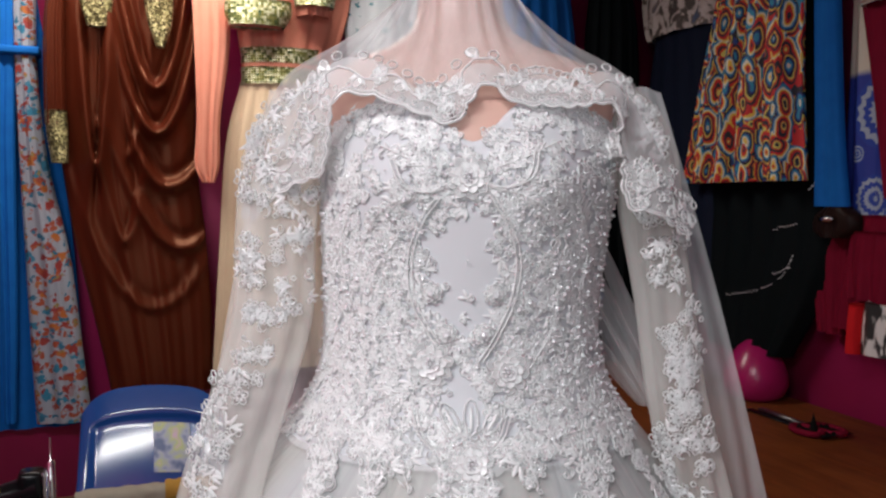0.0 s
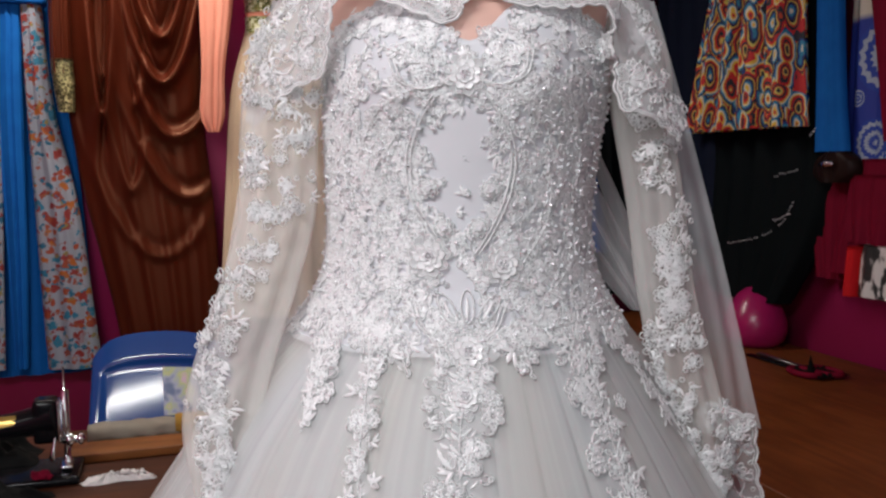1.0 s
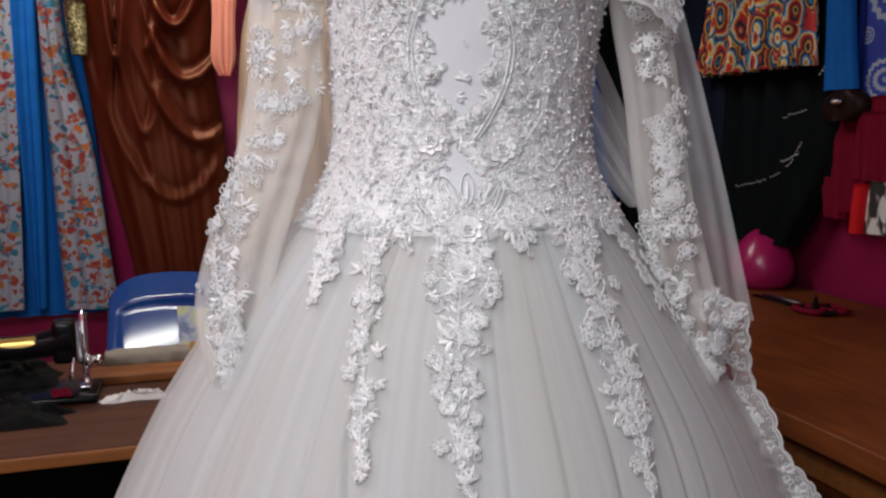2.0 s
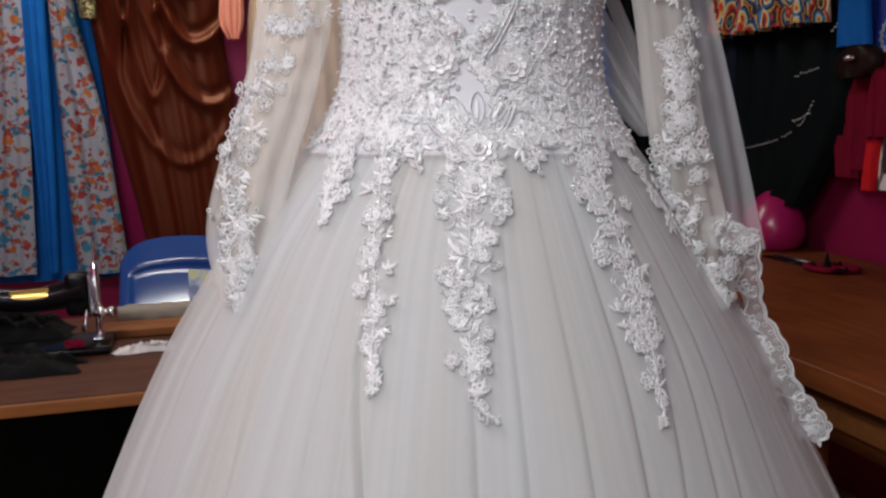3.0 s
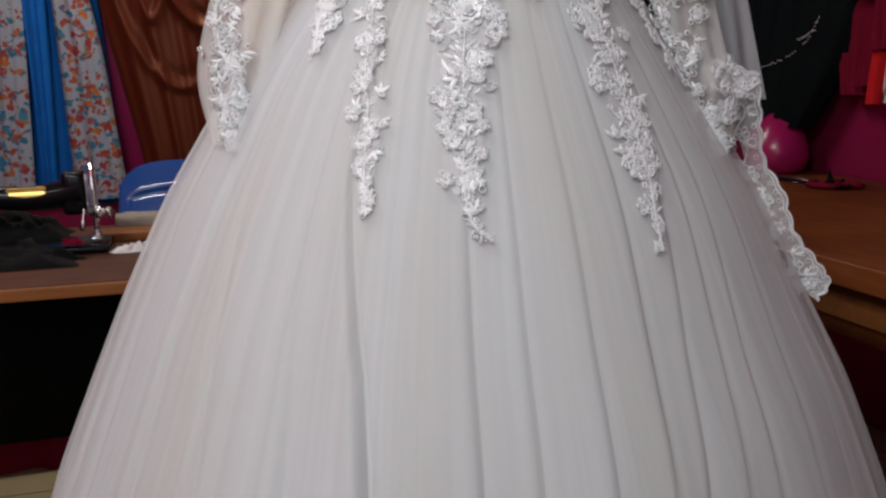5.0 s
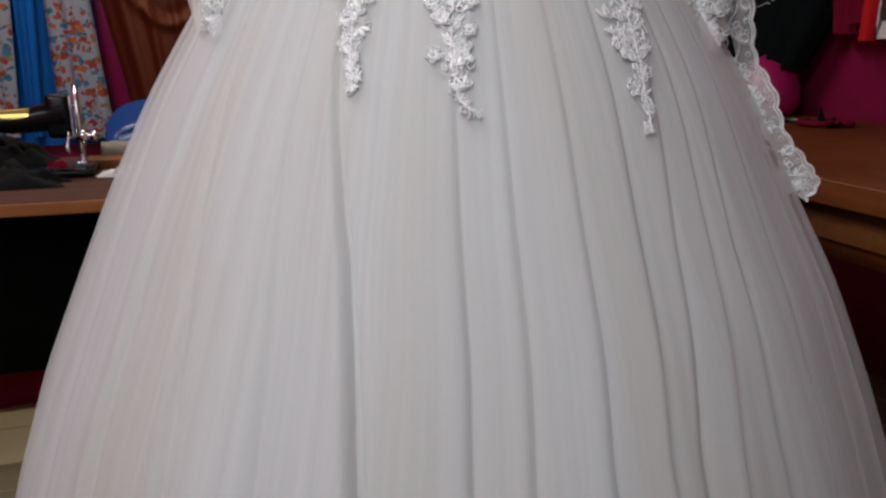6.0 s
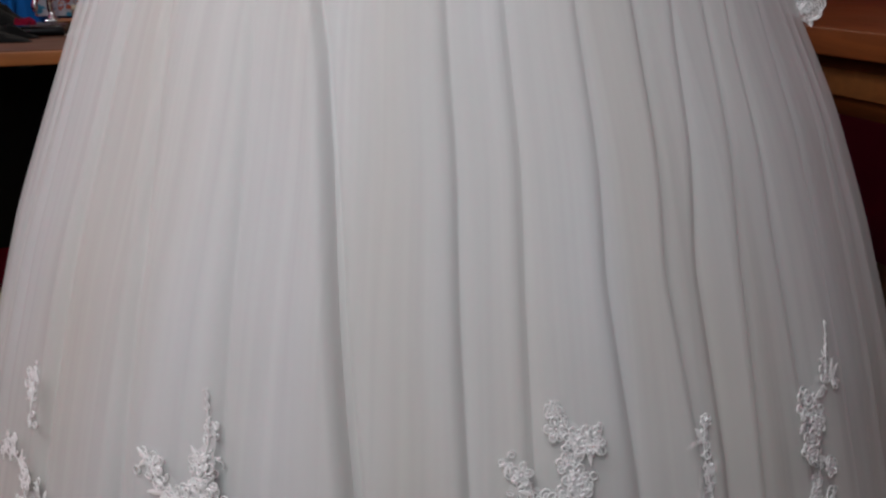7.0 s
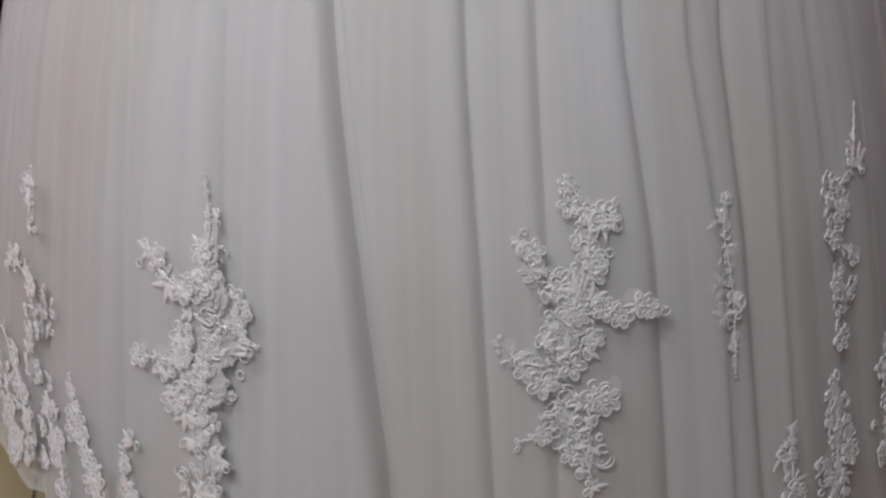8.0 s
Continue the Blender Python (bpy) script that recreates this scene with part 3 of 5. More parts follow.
def spray(name, lines, parent, step=0.0075, off=0.014, size=0.0160, leafy=0.6):
    """A trail of lace along lines of (x, z, half width) points on the gown."""
    s, nt, b = Soup(), Soup(), Soup()
    if not isinstance(lines[0], list):
        lines = [lines]
    for pts in lines:
        line = smooth_curve(pts, 10)
        length = sum(math.hypot(q[0] - p[0], q[1] - p[1]) for p, q in zip(line, line[1:]))
        count = max(4, int(length / step))
        stem = []
        for i in range(count + 1):
            x, z, w = line[min(len(line) - 1, int(i / count * (len(line) - 1)))]
            stem.append(skin_point(front_at(x, z), z, lifted(off, z) + drape(front_at(x, z), z) + 0.001))
            if w > 0.008 and i % 2 == 0:
                nt.add(t_disc(w * 0.9, step * 1.6, 10), on_gown(x, z, off)(0, 0, 0) @ Matrix.Translation((0, 0, -0.0016)))
            nx, nz, _ = line[min(len(line) - 1, int(i / count * (len(line) - 1)) + 2)]
            way = math.atan2(nz - z, nx - x) - math.pi / 2 if (nx, nz) != (x, z) else math.pi
            pl = on_gown(x, z, off)
            for side in (-1, 1):
                reach = w * rng.uniform(0.2, 0.8)
                for k in range(1 + int(w > 0.016)):
                    ln = (0.005 + 0.32 * min(w, 0.022)) * rng.uniform(0.7, 1.25)
                    m = pl(side * reach * (1 - 0.5 * k), rng.uniform(-0.5, 0.5) * step, way - side * rng.uniform(0.25, 1.15))
                    if rng.random() < leafy:
                        s.add(t_leaf(ln, ln * rng.uniform(0.24, 0.36), 0.08, side * rng.uniform(0.0, 0.35)), m)
                    else:
                        q = m @ Matrix.Translation((0, ln * 0.5, 0))
                        s.add(t_ring(ln * 0.26, ln * 0.5, 0.0008, 10), q)
                        nt.add(t_disc(ln * 0.26, ln * 0.5), q)
            for k in range(max(0, int(w / 0.012 * (0.9 if size > 0.018 else 0.75) + rng.random()))):
                sx, sz = x + rng.uniform(-1, 1) * w, z + rng.uniform(-1, 1) * step
                sprig(s, nt, b, on_gown(sx, sz, off), size * rng.uniform(0.75, 1.25) * min(1.0, 0.35 + w / 0.014))
        s.cord(stem, 0.0009)
    ob = s.put(name, M["lace"], parent, "raised white corded lace applique spray")
    if nt.v:
        tagged(nt.put("netting", M["net"], ob, "fine white net filling"), kind="stuff")
    if b.v:
        tagged(b.put("bead", M["bead"], ob, "clear glass beads"), kind="stuff")
    return ob


# mannequin: torso, shoulders, neck and stand in one plain shell
bm = bmesh.new()
rows = []
for z, cx, cy, a, b in ((0.95, 0.02, 1.02, 0.14, 0.10), (1.20, 0.02, 1.01, 0.16, 0.115), (1.35, 0.022, 1.0, 0.15, 0.105), (1.45, 0.022, 0.995, 0.135, 0.095),
                        (1.55, 0.025, 0.992, 0.145, 0.105), (1.62, 0.03, 0.99, 0.155, 0.112), (1.68, 0.03, 0.995, 0.168, 0.105), (1.72, 0.03, 1.0, 0.182, 0.092),
                        (1.745, 0.028, 1.005, 0.176, 0.080), (1.765, 0.026, 1.012, 0.135, 0.070), (1.782, 0.024, 1.018, 0.092, 0.062), (1.80, 0.023, 1.022, 0.064, 0.056), (1.82, 0.022, 1.025, 0.054, 0.052),
                        (1.86, 0.021, 1.024, 0.050, 0.050), (1.92, 0.021, 1.02, 0.050, 0.050), (1.935, 0.021, 1.02, 0.03, 0.03), (1.936, 0.021, 1.02, 0.001, 0.001)):
    rows.append([Vector((cx + a * math.cos(2 * math.pi * i / 48), cy + b * math.sin(2 * math.pi * i / 48), z)) for i in range(48)])
grid(bm, rows, True)
lathe(bm, [(0.02, 0.02), (0.02, 1.0)], (0.02, 1.02, 0))
lathe(bm, [(0.0, 0.0), (0.16, 0.0), (0.16, 0.015), (0.03, 0.03), (0.02, 0.05)], (0.02, 1.02, 0.0))
mannequin = new("mannequin", mesh_of("mannequin", bm, M["skin"]))
mannequin.data.transform(Matrix.Translation((-GX, -GY, 0)))
mannequin.matrix_world = Matrix.Translation(gown_at) @ pose(0, 0, 0, 0, 0, TURN)
tagged(mannequin, "headless pale pink display mannequin wearing the gown", "mannequin")

gown = gown_thing("wedding_dress", "white wedding gown with beaded lace bodice and full tulle skirt", "dress")


def neckline(th):
    """The height of the bodice's upper edge: a sweetheart line."""
    x = 0.17 * math.sin(th)
    if math.cos(th) < 0:
        return 1.66
    dip = math.exp(-(x / 0.040) ** 2)
    return 1.712 - 0.052 * dip - 0.03 * max(0, abs(x) - 0.12) / 0.05


bm = bmesh.new()
rows = []
for i in range(46):
    row = []
    for j in range(120):
        th = 2 * math.pi * j / 120 - math.pi
        z = 1.315 + (neckline(th) - 1.315) * i / 45
        row.append(skin_point(th, z, 0.0))
    rows.append(row)
rows.append([p + Vector((0.02 - p.x, 1.0 - p.y, 0)).normalized() * 0.006 for p in rows[-1]])
grid(bm, rows, True)
gpart("bodice", bm, M["bodice"], gown, "fitted white satin bodice with sweetheart neckline")

# underskirt: broad soft folds


bm = bmesh.new()
rows = []
for i in range(44):
    z = 1.335 - (1.335 - 0.05) * (i / 43) ** 1.0
    row = []
    amp = 0.0012 + 0.011 * min(1, max(0, (1.33 - z) / 0.8))
    for j in range(360):
        th = 2 * math.pi * j / 360 - math.pi
        row.append(skin_point(th, max(z, hem(th) + 0.01), -0.016 + broad(th, z) + amp * 0.16 * math.sin(th * 43 + 1.7 * math.sin(th * 5))))
    rows.append(row)
grid(bm, rows, True)
gpart("underskirt", bm, M["underskirt"], gown, "opaque ivory lining under the tulle")


def lay_uv(ob):
    """Writes turn and height into the skirt's texture coordinates."""
    me = ob.data
    co = np.zeros(len(me.vertices) * 3)
    me.vertices.foreach_get("co", co)
    co = co.reshape(-1, 3) + np.array((GX, GY, 0))
    cx, fr, a, b = [np.interp(co[:, 2], RINGS[:, 0], RINGS[:, i]) for i in range(1, 5)]
    th = np.arctan2((co[:, 0] - cx) / a, -(co[:, 1] - fr - b) / b)
    idx = np.zeros(len(me.loops), dtype=np.int32)
    me.loops.foreach_get("vertex_index", idx)
    uv = me.uv_layers.new(name="gathers")
    uv.data.foreach_set("uv", np.stack([th[idx], co[idx, 2]], 1).astype(np.float32).ravel())
    return ob


def inner_tulle():
    """The tulle layer under the outer one: low uneven gathers."""
    bm = bmesh.new()
    rows = []
    for i in range(44):
        z = 1.337 - (1.337 - 0.045) * i / 43
        down = min(1.0, max(0.1, (1.335 - z) / 0.85))
        row = []
        for j in range(900):
            th = 2 * math.pi * j / 900 - math.pi
            x, y = math.sin(th), math.cos(th)
            f = noise.noise((x * 17, y * 17, z * 0.6 + 4)) + 0.7 * abs(noise.noise((x * 36, y * 36, z * 0.5)))
            row.append(skin_point(th, max(z, hem(th)), (-0.007 if i else -0.012) + broad(th, z) + 0.0030 * down * f))
        rows.append(row)
    grid(bm, rows, True)
    return bm


def outer_tulle():
    """The outer tulle, lapped at its fold edges."""
    bm = bmesh.new()
    shares = (0.0, 0.02, 0.045, 0.08, 0.13, 0.20, 0.30, 0.42, 0.55, 0.67, 0.78, 0.86, 0.92, 0.96, 0.985)
    rows = []
    for i in range(60):
        z = 1.340 - (1.340 - 0.045) * i / 59
        edges = laps_at(z)
        row = []
        for k, a in enumerate(edges):
            w = (edges[k + 1] if k + 1 < len(edges) else edges[0] + 2 * math.pi) - a
            for u in shares:
                row.append(skin_point(a + w * u, max(z, hem(a + w * u)), (0.001 if i else -0.008) + broad(a + w * u, z) + lap_height(u, w, LAP_DEPTH[k], LAP_DEPTH[(k + 1) % len(LAPS)], z)))
        rows.append(row)
    grid(bm, rows, True)
    return bm


lay_uv(bpy.data.objects["underskirt"])
lay_uv(gpart("tulle_layer", inner_tulle(), M["overskirt"], gown, "gathered sheer white tulle"))
lay_uv(gpart("tulle_layer", outer_tulle(), M["overskirt"], gown, "sheer white outer tulle in soft lapped folds"))

# the bodice's lace: dense tufts, clear of the middle panel
lace, netting, beads = Soup(), Soup(), Soup()


def bare(x, z):
    """Where the satin shows through the lace."""
    u = x - 0.022
    if (u / 0.038) ** 2 + ((z - 1.515) / 0.068) ** 2 < 1 and rng.random() < 0.96:
        return True
    if (u / 0.022) ** 2 + ((z - 1.385) / 0.026) ** 2 < 1:
        return True
    return abs(abs(u) - 0.105) < 0.03 and abs(z - 1.655) < 0.02 and rng.random() < 0.7


for i in range(2300):
    z = rng.uniform(1.325, 1.70)
    th = rng.uniform(-1.75, 1.75)
    x = smooth_ring(z)[0] + smooth_ring(z)[2] * math.sin(th)
    if z > neckline(th) - 0.002 or bare(x, z):
        continue

    def place(dx, dy, spin, th=th, z=z):
        return frame_at(th + dx / 0.165, z + dy, 0.0015, spin)
    sprig(lace, netting, beads, place, rng.uniform(0.010, 0.017))
overlay = lace.put("lace_overlay", M["lace"], gown, "dense corded white lace over the bodice")
tagged(netting.put("netting", M["net"], overlay, "fine white net filling"), kind="stuff")
for i in range(700):
    z, th = rng.uniform(1.33, 1.70), rng.uniform(-1.6, 1.6)
    x = smooth_ring(z)[0] + smooth_ring(z)[2] * math.sin(th)
    if z < neckline(th) - 0.004 and not bare(x, z):
        beads.add(t_bead(rng.choice((0.0014, 0.0019, 0.0026))), frame_at(th, z, 0.0035))
tagged(beads.put("bead", M["bead"], gown, "scattered sparkling glass beads"), kind="stuff")

# corded oval and curls on the middle panel
cords = Soup()
for pts in (((-0.005, 1.600), (-0.022, 1.575), (-0.034, 1.535), (-0.030, 1.490), (-0.012, 1.455), (0.004, 1.430)),
            ((0.050, 1.605), (0.068, 1.575), (0.080, 1.535), (0.074, 1.490), (0.056, 1.450), (0.040, 1.425)),
            ((0.022, 1.625), (-0.012, 1.607), (-0.040, 1.615), (-0.052, 1.640)), ((0.028, 1.625), (0.060, 1.612), (0.090, 1.622), (0.098, 1.650)),
            ((-0.030, 1.375), (-0.022, 1.350), (-0.005, 1.330), (0.0, 1.30)), ((0.070, 1.370), (0.060, 1.345), (0.045, 1.330), (0.05, 1.30))):
    line = smooth_curve(pts, 8)
    for d in (-0.0024, 0.0024):
        cords.cord([skin_point(front_at(x + d, z), z, 0.0045) for x, z in line], 0.0011)
cords.put("corded_trim", M["lace"], gown, "raised white cord scrolls")
for x, z in ((-0.012, 1.500), (0.055, 1.498), (0.004, 1.455), (0.042, 1.455)):
    rosette("rosette", x, z, 0.013, gown)
for x, z, s in ((0.027, 1.622, 0.026), (-0.012, 1.424, 0.027), (0.068, 1.414, 0.027), (0.030, 1.322, 0.026), (0.026, 1.278, 0.022)):
    rosette("rosette", x, z, s, gown)
pt = on_gown(0.03, 1.352, 0.004)
for dx, sp in ((-0.014, 0.5), (0.0, 0.0), (0.015, -0.6)):
    s = Soup()
    m = pt(dx, 0, sp)
    s.add(t_ring(0.0075, 0.019, 0.0013, 18), m @ Matrix.Translation((0, 0.017, 0)))
    s.add(t_leaf(0.026, 0.004, 0.2), m @ Matrix.Translation((0, 0.003, 0)))
    s.put("lace_leaf", M["lace"], gown, "outlined white lace leaf")

# leafy scrolls over the cups and sides of the bodice
for side in (-1, 1):
    for pts in (((0.030, 1.632, 0.006), (0.065, 1.645, 0.009), (0.100, 1.662, 0.005)), ((0.025, 1.612, 0.005), (0.060, 1.603, 0.009), (0.095, 1.580, 0.009), (0.115, 1.535, 0.004)),
                ((0.070, 1.560, 0.004), (0.098, 1.515, 0.009), (0.095, 1.460, 0.009), (0.068, 1.415, 0.004)), ((0.120, 1.60, 0.004), (0.135, 1.55, 0.008), (0.130, 1.50, 0.004)),
                ((0.045, 1.400, 0.004), (0.080, 1.388, 0.009), (0.115, 1.372, 0.006)), ((0.125, 1.46, 0.004), (0.130, 1.42, 0.008), (0.105, 1.385, 0.004))):
        spray("lace_scroll", [[(0.024 + side * x, z, w) for x, z, w in pts]], gown, 0.006, 0.0045, 0.011, 0.8)

# trails of lace down the skirt
spray("lace_applique", [(0.028, 1.335, 0.045), (0.024, 1.28, 0.040), (0.020, 1.22, 0.030), (0.022, 1.16, 0.024), (0.020, 1.10, 0.018), (0.030, 1.055, 0.006), (0.05, 1.043, 0.003)], gown)
spray("lace_applique", [(-0.075, 1.34, 0.018), (-0.080, 1.27, 0.015), (-0.085, 1.215, 0.010), (-0.083, 1.16, 0.017), (-0.085, 1.10, 0.011), (-0.082, 1.07, 0.005)], gown)
spray("lace_applique", [(0.135, 1.34, 0.035), (0.160, 1.29, 0.030), (0.185, 1.23, 0.026), (0.205, 1.16, 0.026), (0.222, 1.10, 0.018), (0.228, 1.055, 0.007), (0.235, 1.02, 0.002)], gown)
spray("lace_applique", [(-0.125, 1.345, 0.030), (-0.135, 1.30, 0.028), (-0.145, 1.265, 0.014), (-0.152, 1.235, 0.006)], gown)
spray("lace_applique", [(0.055, 1.34, 0.02), (0.085, 1.335, 0.016), (0.115, 1.335, 0.02)], gown)
spray("lace_applique", [(-0.05, 1.34, 0.02), (-0.085, 1.345, 0.02), (-0.12, 1.35, 0.02)], gown)
spray("lace_applique", [(0.17, 1.35, 0.012), (0.205, 1.32, 0.014), (0.25, 1.26, 0.014), (0.29, 1.20, 0.010)], gown)
spray("lace_applique", [(-0.060, 1.338, 0.010), (-0.045, 1.322, 0.011), (-0.035, 1.300, 0.006)], gown)
spray("lace_applique", [(0.075, 1.338, 0.012), (0.090, 1.322, 0.010), (0.098, 1.300, 0.005)], gown)
spray("lace_applique", [(0.135, 1.345, 0.014), (0.165, 1.345, 0.013), (0.19, 1.345, 0.012)], gown)
# lace motifs above the hem
HEM = dict(step=0.010, off=0.014, size=0.021, leafy=0.35)
spray("lace_applique", [[(-0.203, 0.585, 0.002), (-0.203, 0.535, 0.009), (-0.213, 0.49, 0.020), (-0.205, 0.445, 0.030), (-0.225, 0.40, 0.035), (-0.235, 0.33, 0.028), (-0.235, 0.25, 0.022)],
                        [(-0.225, 0.47, 0.016), (-0.258, 0.49, 0.014), (-0.270, 0.515, 0.006)], [(-0.20, 0.43, 0.010), (-0.165, 0.425, 0.006)], [(-0.25, 0.40, 0.014), (-0.300, 0.395, 0.008)]], gown, **HEM)
spray("lace_applique", [[(0.131, 0.585, 0.004), (0.150, 0.55, 0.012), (0.150, 0.51, 0.014), (0.140, 0.47, 0.020), (0.135, 0.43, 0.028), (0.120, 0.39, 0.022), (0.145, 0.34, 0.022), (0.160, 0.29, 0.012)],
                        [(0.155, 0.545, 0.008), (0.178, 0.545, 0.008)], [(0.135, 0.49, 0.010), (0.105, 0.495, 0.014), (0.092, 0.53, 0.006)], [(0.150, 0.46, 0.010), (0.19, 0.465, 0.012), (0.225, 0.455, 0.005)],
                        [(0.120, 0.41, 0.012), (0.085, 0.42, 0.012), (0.070, 0.44, 0.005)], [(0.140, 0.37, 0.010), (0.180, 0.38, 0.009)], [(0.13, 0.345, 0.010), (0.085, 0.335, 0.006)]], gown, **HEM)
spray("lace_applique", [[(-0.438, 0.545, 0.004), (-0.440, 0.520, 0.010), (-0.447, 0.480, 0.008)]], gown, **HEM)
spray("lace_applique", [[(-0.520, 0.417, 0.010), (-0.468, 0.417, 0.014), (-0.459, 0.374, 0.016), (-0.475, 0.340, 0.010)]], gown, **HEM)
spray("lace_applique", [[(0.292, 0.545, 0.002), (0.294, 0.51, 0.010), (0.305, 0.458, 0.010), (0.313, 0.398, 0.006), (0.316, 0.36, 0.004)]], gown, **HEM)
spray("lace_applique", [[(0.448, 0.60, 0.002), (0.452, 0.55, 0.005), (0.452, 0.534, 0.010), (0.435, 0.508, 0.020), (0.452, 0.446, 0.014), (0.451, 0.399, 0.022), (0.462, 0.345, 0.018)]], gown, **HEM)
spray("lace_applique", [[(0.451, 0.300, 0.008), (0.458, 0.25, 0.018), (0.462, 0.18, 0.026), (0.46, 0.10, 0.02)]], gown, **HEM)
spray("lace_applique", [[(0.384, 0.285, 0.004), (0.390, 0.24, 0.012), (0.396, 0.18, 0.014)]], gown, **HEM)
spray("lace_applique", [[(0.533, 0.30, 0.008), (0.538, 0.24, 0.016), (0.545, 0.17, 0.018)]], gown, **HEM)
spray("lace_applique", [[(-0.565, 0.33, 0.008), (-0.522, 0.284, 0.016), (-0.495, 0.238, 0.020), (-0.505, 0.185, 0.022)], [(-0.565, 0.27, 0.022), (-0.548, 0.219, 0.028), (-0.548, 0.170, 0.026)]], gown, **HEM)
spray("lace_applique", [[(-0.487, 0.320, 0.006), (-0.468, 0.263, 0.014), (-0.449, 0.218, 0.014), (-0.443, 0.160, 0.014)]], gown, **HEM)
spray("lace_applique", [[(-0.410, 0.330, 0.005), (-0.403, 0.267, 0.014), (-0.383, 0.229, 0.016), (-0.365, 0.190, 0.016)]], gown, **HEM)
spray("lace_applique", [[(-0.325, 0.295, 0.006), (-0.343, 0.244, 0.012), (-0.335, 0.200, 0.016)]], gown, **HEM)
for k in range(16):
    x0 = -0.30 + 0.045 * k
    spray("lace_applique", [[(x0, 0.16 + 0.03 * math.sin(k * 2.1), 0.006), (x0 + 0.01, 0.11, 0.014), (x0, 0.07, 0.016)]], gown, **HEM)

# sleeves: flat hanging tubes of cream tulle with lace


def sleeve(pts, side):
    line = smooth_curve(pts, 6)
    bm = bmesh.new()
    rows = []
    for i, (x, y, z, w) in enumerate(line):
        row = []
        for j in range(40):
            a = 2 * math.pi * j / 40
            rip = 0.004 * math.sin(a * 7 + 0.12 * i) * (0.4 + i / len(line))
            row.append(Vector((x + (w + rip) * math.cos(a), y + (0.020 + rip) * math.sin(a), z)))
        rows.append(row)
    grid(bm, rows, True)
    ob = gpart("sleeve", bm, M["sleeve"], gown, "long loose cream tulle sleeve with white lace")
    return ob, line


def sleeve_lace(ob, line, tufts):
    """Lace motifs on a sleeve's front at (place along it 0 to 1, across -1 to 1, size)."""
    for u, across, size, count in tufts:
        s, nt, b = Soup(), Soup(), Soup()
        for k in range(int(count * 0.95)):
            uu = min(0.999, max(0, u + rng.uniform(-1, 1) * size * 1.1))
            i = uu * (len(line) - 1)
            x, y, z, w = line[int(i)] + (line[min(len(line) - 1, int(i) + 1)] - line[int(i)]) * (i % 1)
            c = max(-0.98, min(0.98, across + rng.uniform(-1, 1) * 0.42))

            def place(dx, dy, spin, x=x, y=y, z=z, w=w, c=c):
                px = x + w * c + dx
                py = y - 0.020 * math.sqrt(max(0.04, 1 - c * c)) - 0.004
                return Matrix.Translation((px, py, z + dy)) @ pose(0, 0, 0, 90, 0, c * 40) @ Matrix.Rotation(spin, 4, "Z")
            sprig(s, nt, b, place, rng.uniform(0.012, 0.018))
        tagged(s.put("lace_motif", M["lace"], ob, "white floral lace motif"), kind="stuff")


left, l_line = sleeve([(-0.125, 1.0, 1.742, 0.012), (-0.160, 0.985, 1.722, 0.034), (-0.185, 0.965, 1.66, 0.045), (-0.195, 0.955, 1.56, 0.045), (-0.197, 0.95, 1.47, 0.044), (-0.22, 0.945, 1.38, 0.045),
                       (-0.248, 0.935, 1.29, 0.047), (-0.262, 0.92, 1.21, 0.045), (-0.268, 0.905, 1.13, 0.022)], -1)
sleeve_lace(left, l_line, [(0.08, 0, 0.07, 26), (0.2, -0.4, 0.08, 22), (0.40, 0.55, 0.09, 30), (0.36, -0.5, 0.09, 24), (0.55, -0.2, 0.06, 22), (0.66, -0.6, 0.05, 20), (0.76, -0.5, 0.06, 22),
                           (0.87, -0.1, 0.06, 24), (0.96, 0.1, 0.05, 34)])
right, r_line = sleeve([(0.180, 1.0, 1.742, 0.012), (0.210, 0.995, 1.722, 0.032), (0.236, 0.985, 1.66, 0.040), (0.250, 0.985, 1.56, 0.036), (0.266, 0.985, 1.47, 0.034), (0.281, 0.985, 1.37, 0.034),
                        (0.303, 0.985, 1.28, 0.036), (0.327, 0.985, 1.20, 0.034), (0.343, 0.99, 1.14, 0.026), (0.352, 0.995, 1.10, 0.012)], 1)
sleeve_lace(right, r_line, [(0.08, 0, 0.07, 24), (0.2, 0.3, 0.06, 18), (0.30, 0.0, 0.10, 28), (0.44, 0.65, 0.10, 26), (0.53, 0.1, 0.06, 24), (0.62, 0.3, 0.06, 14), (0.66, -0.7, 0.06, 18), (0.78, -0.5, 0.07, 26),
                            (0.80, 0.8, 0.06, 24), (0.90, 0.2, 0.06, 28)])

# ---- the veil: a sheer cape over the shoulders ----
veil = gown_thing("bridal_veil", "sheer white tulle cape veil with scalloped lace border", "veil")

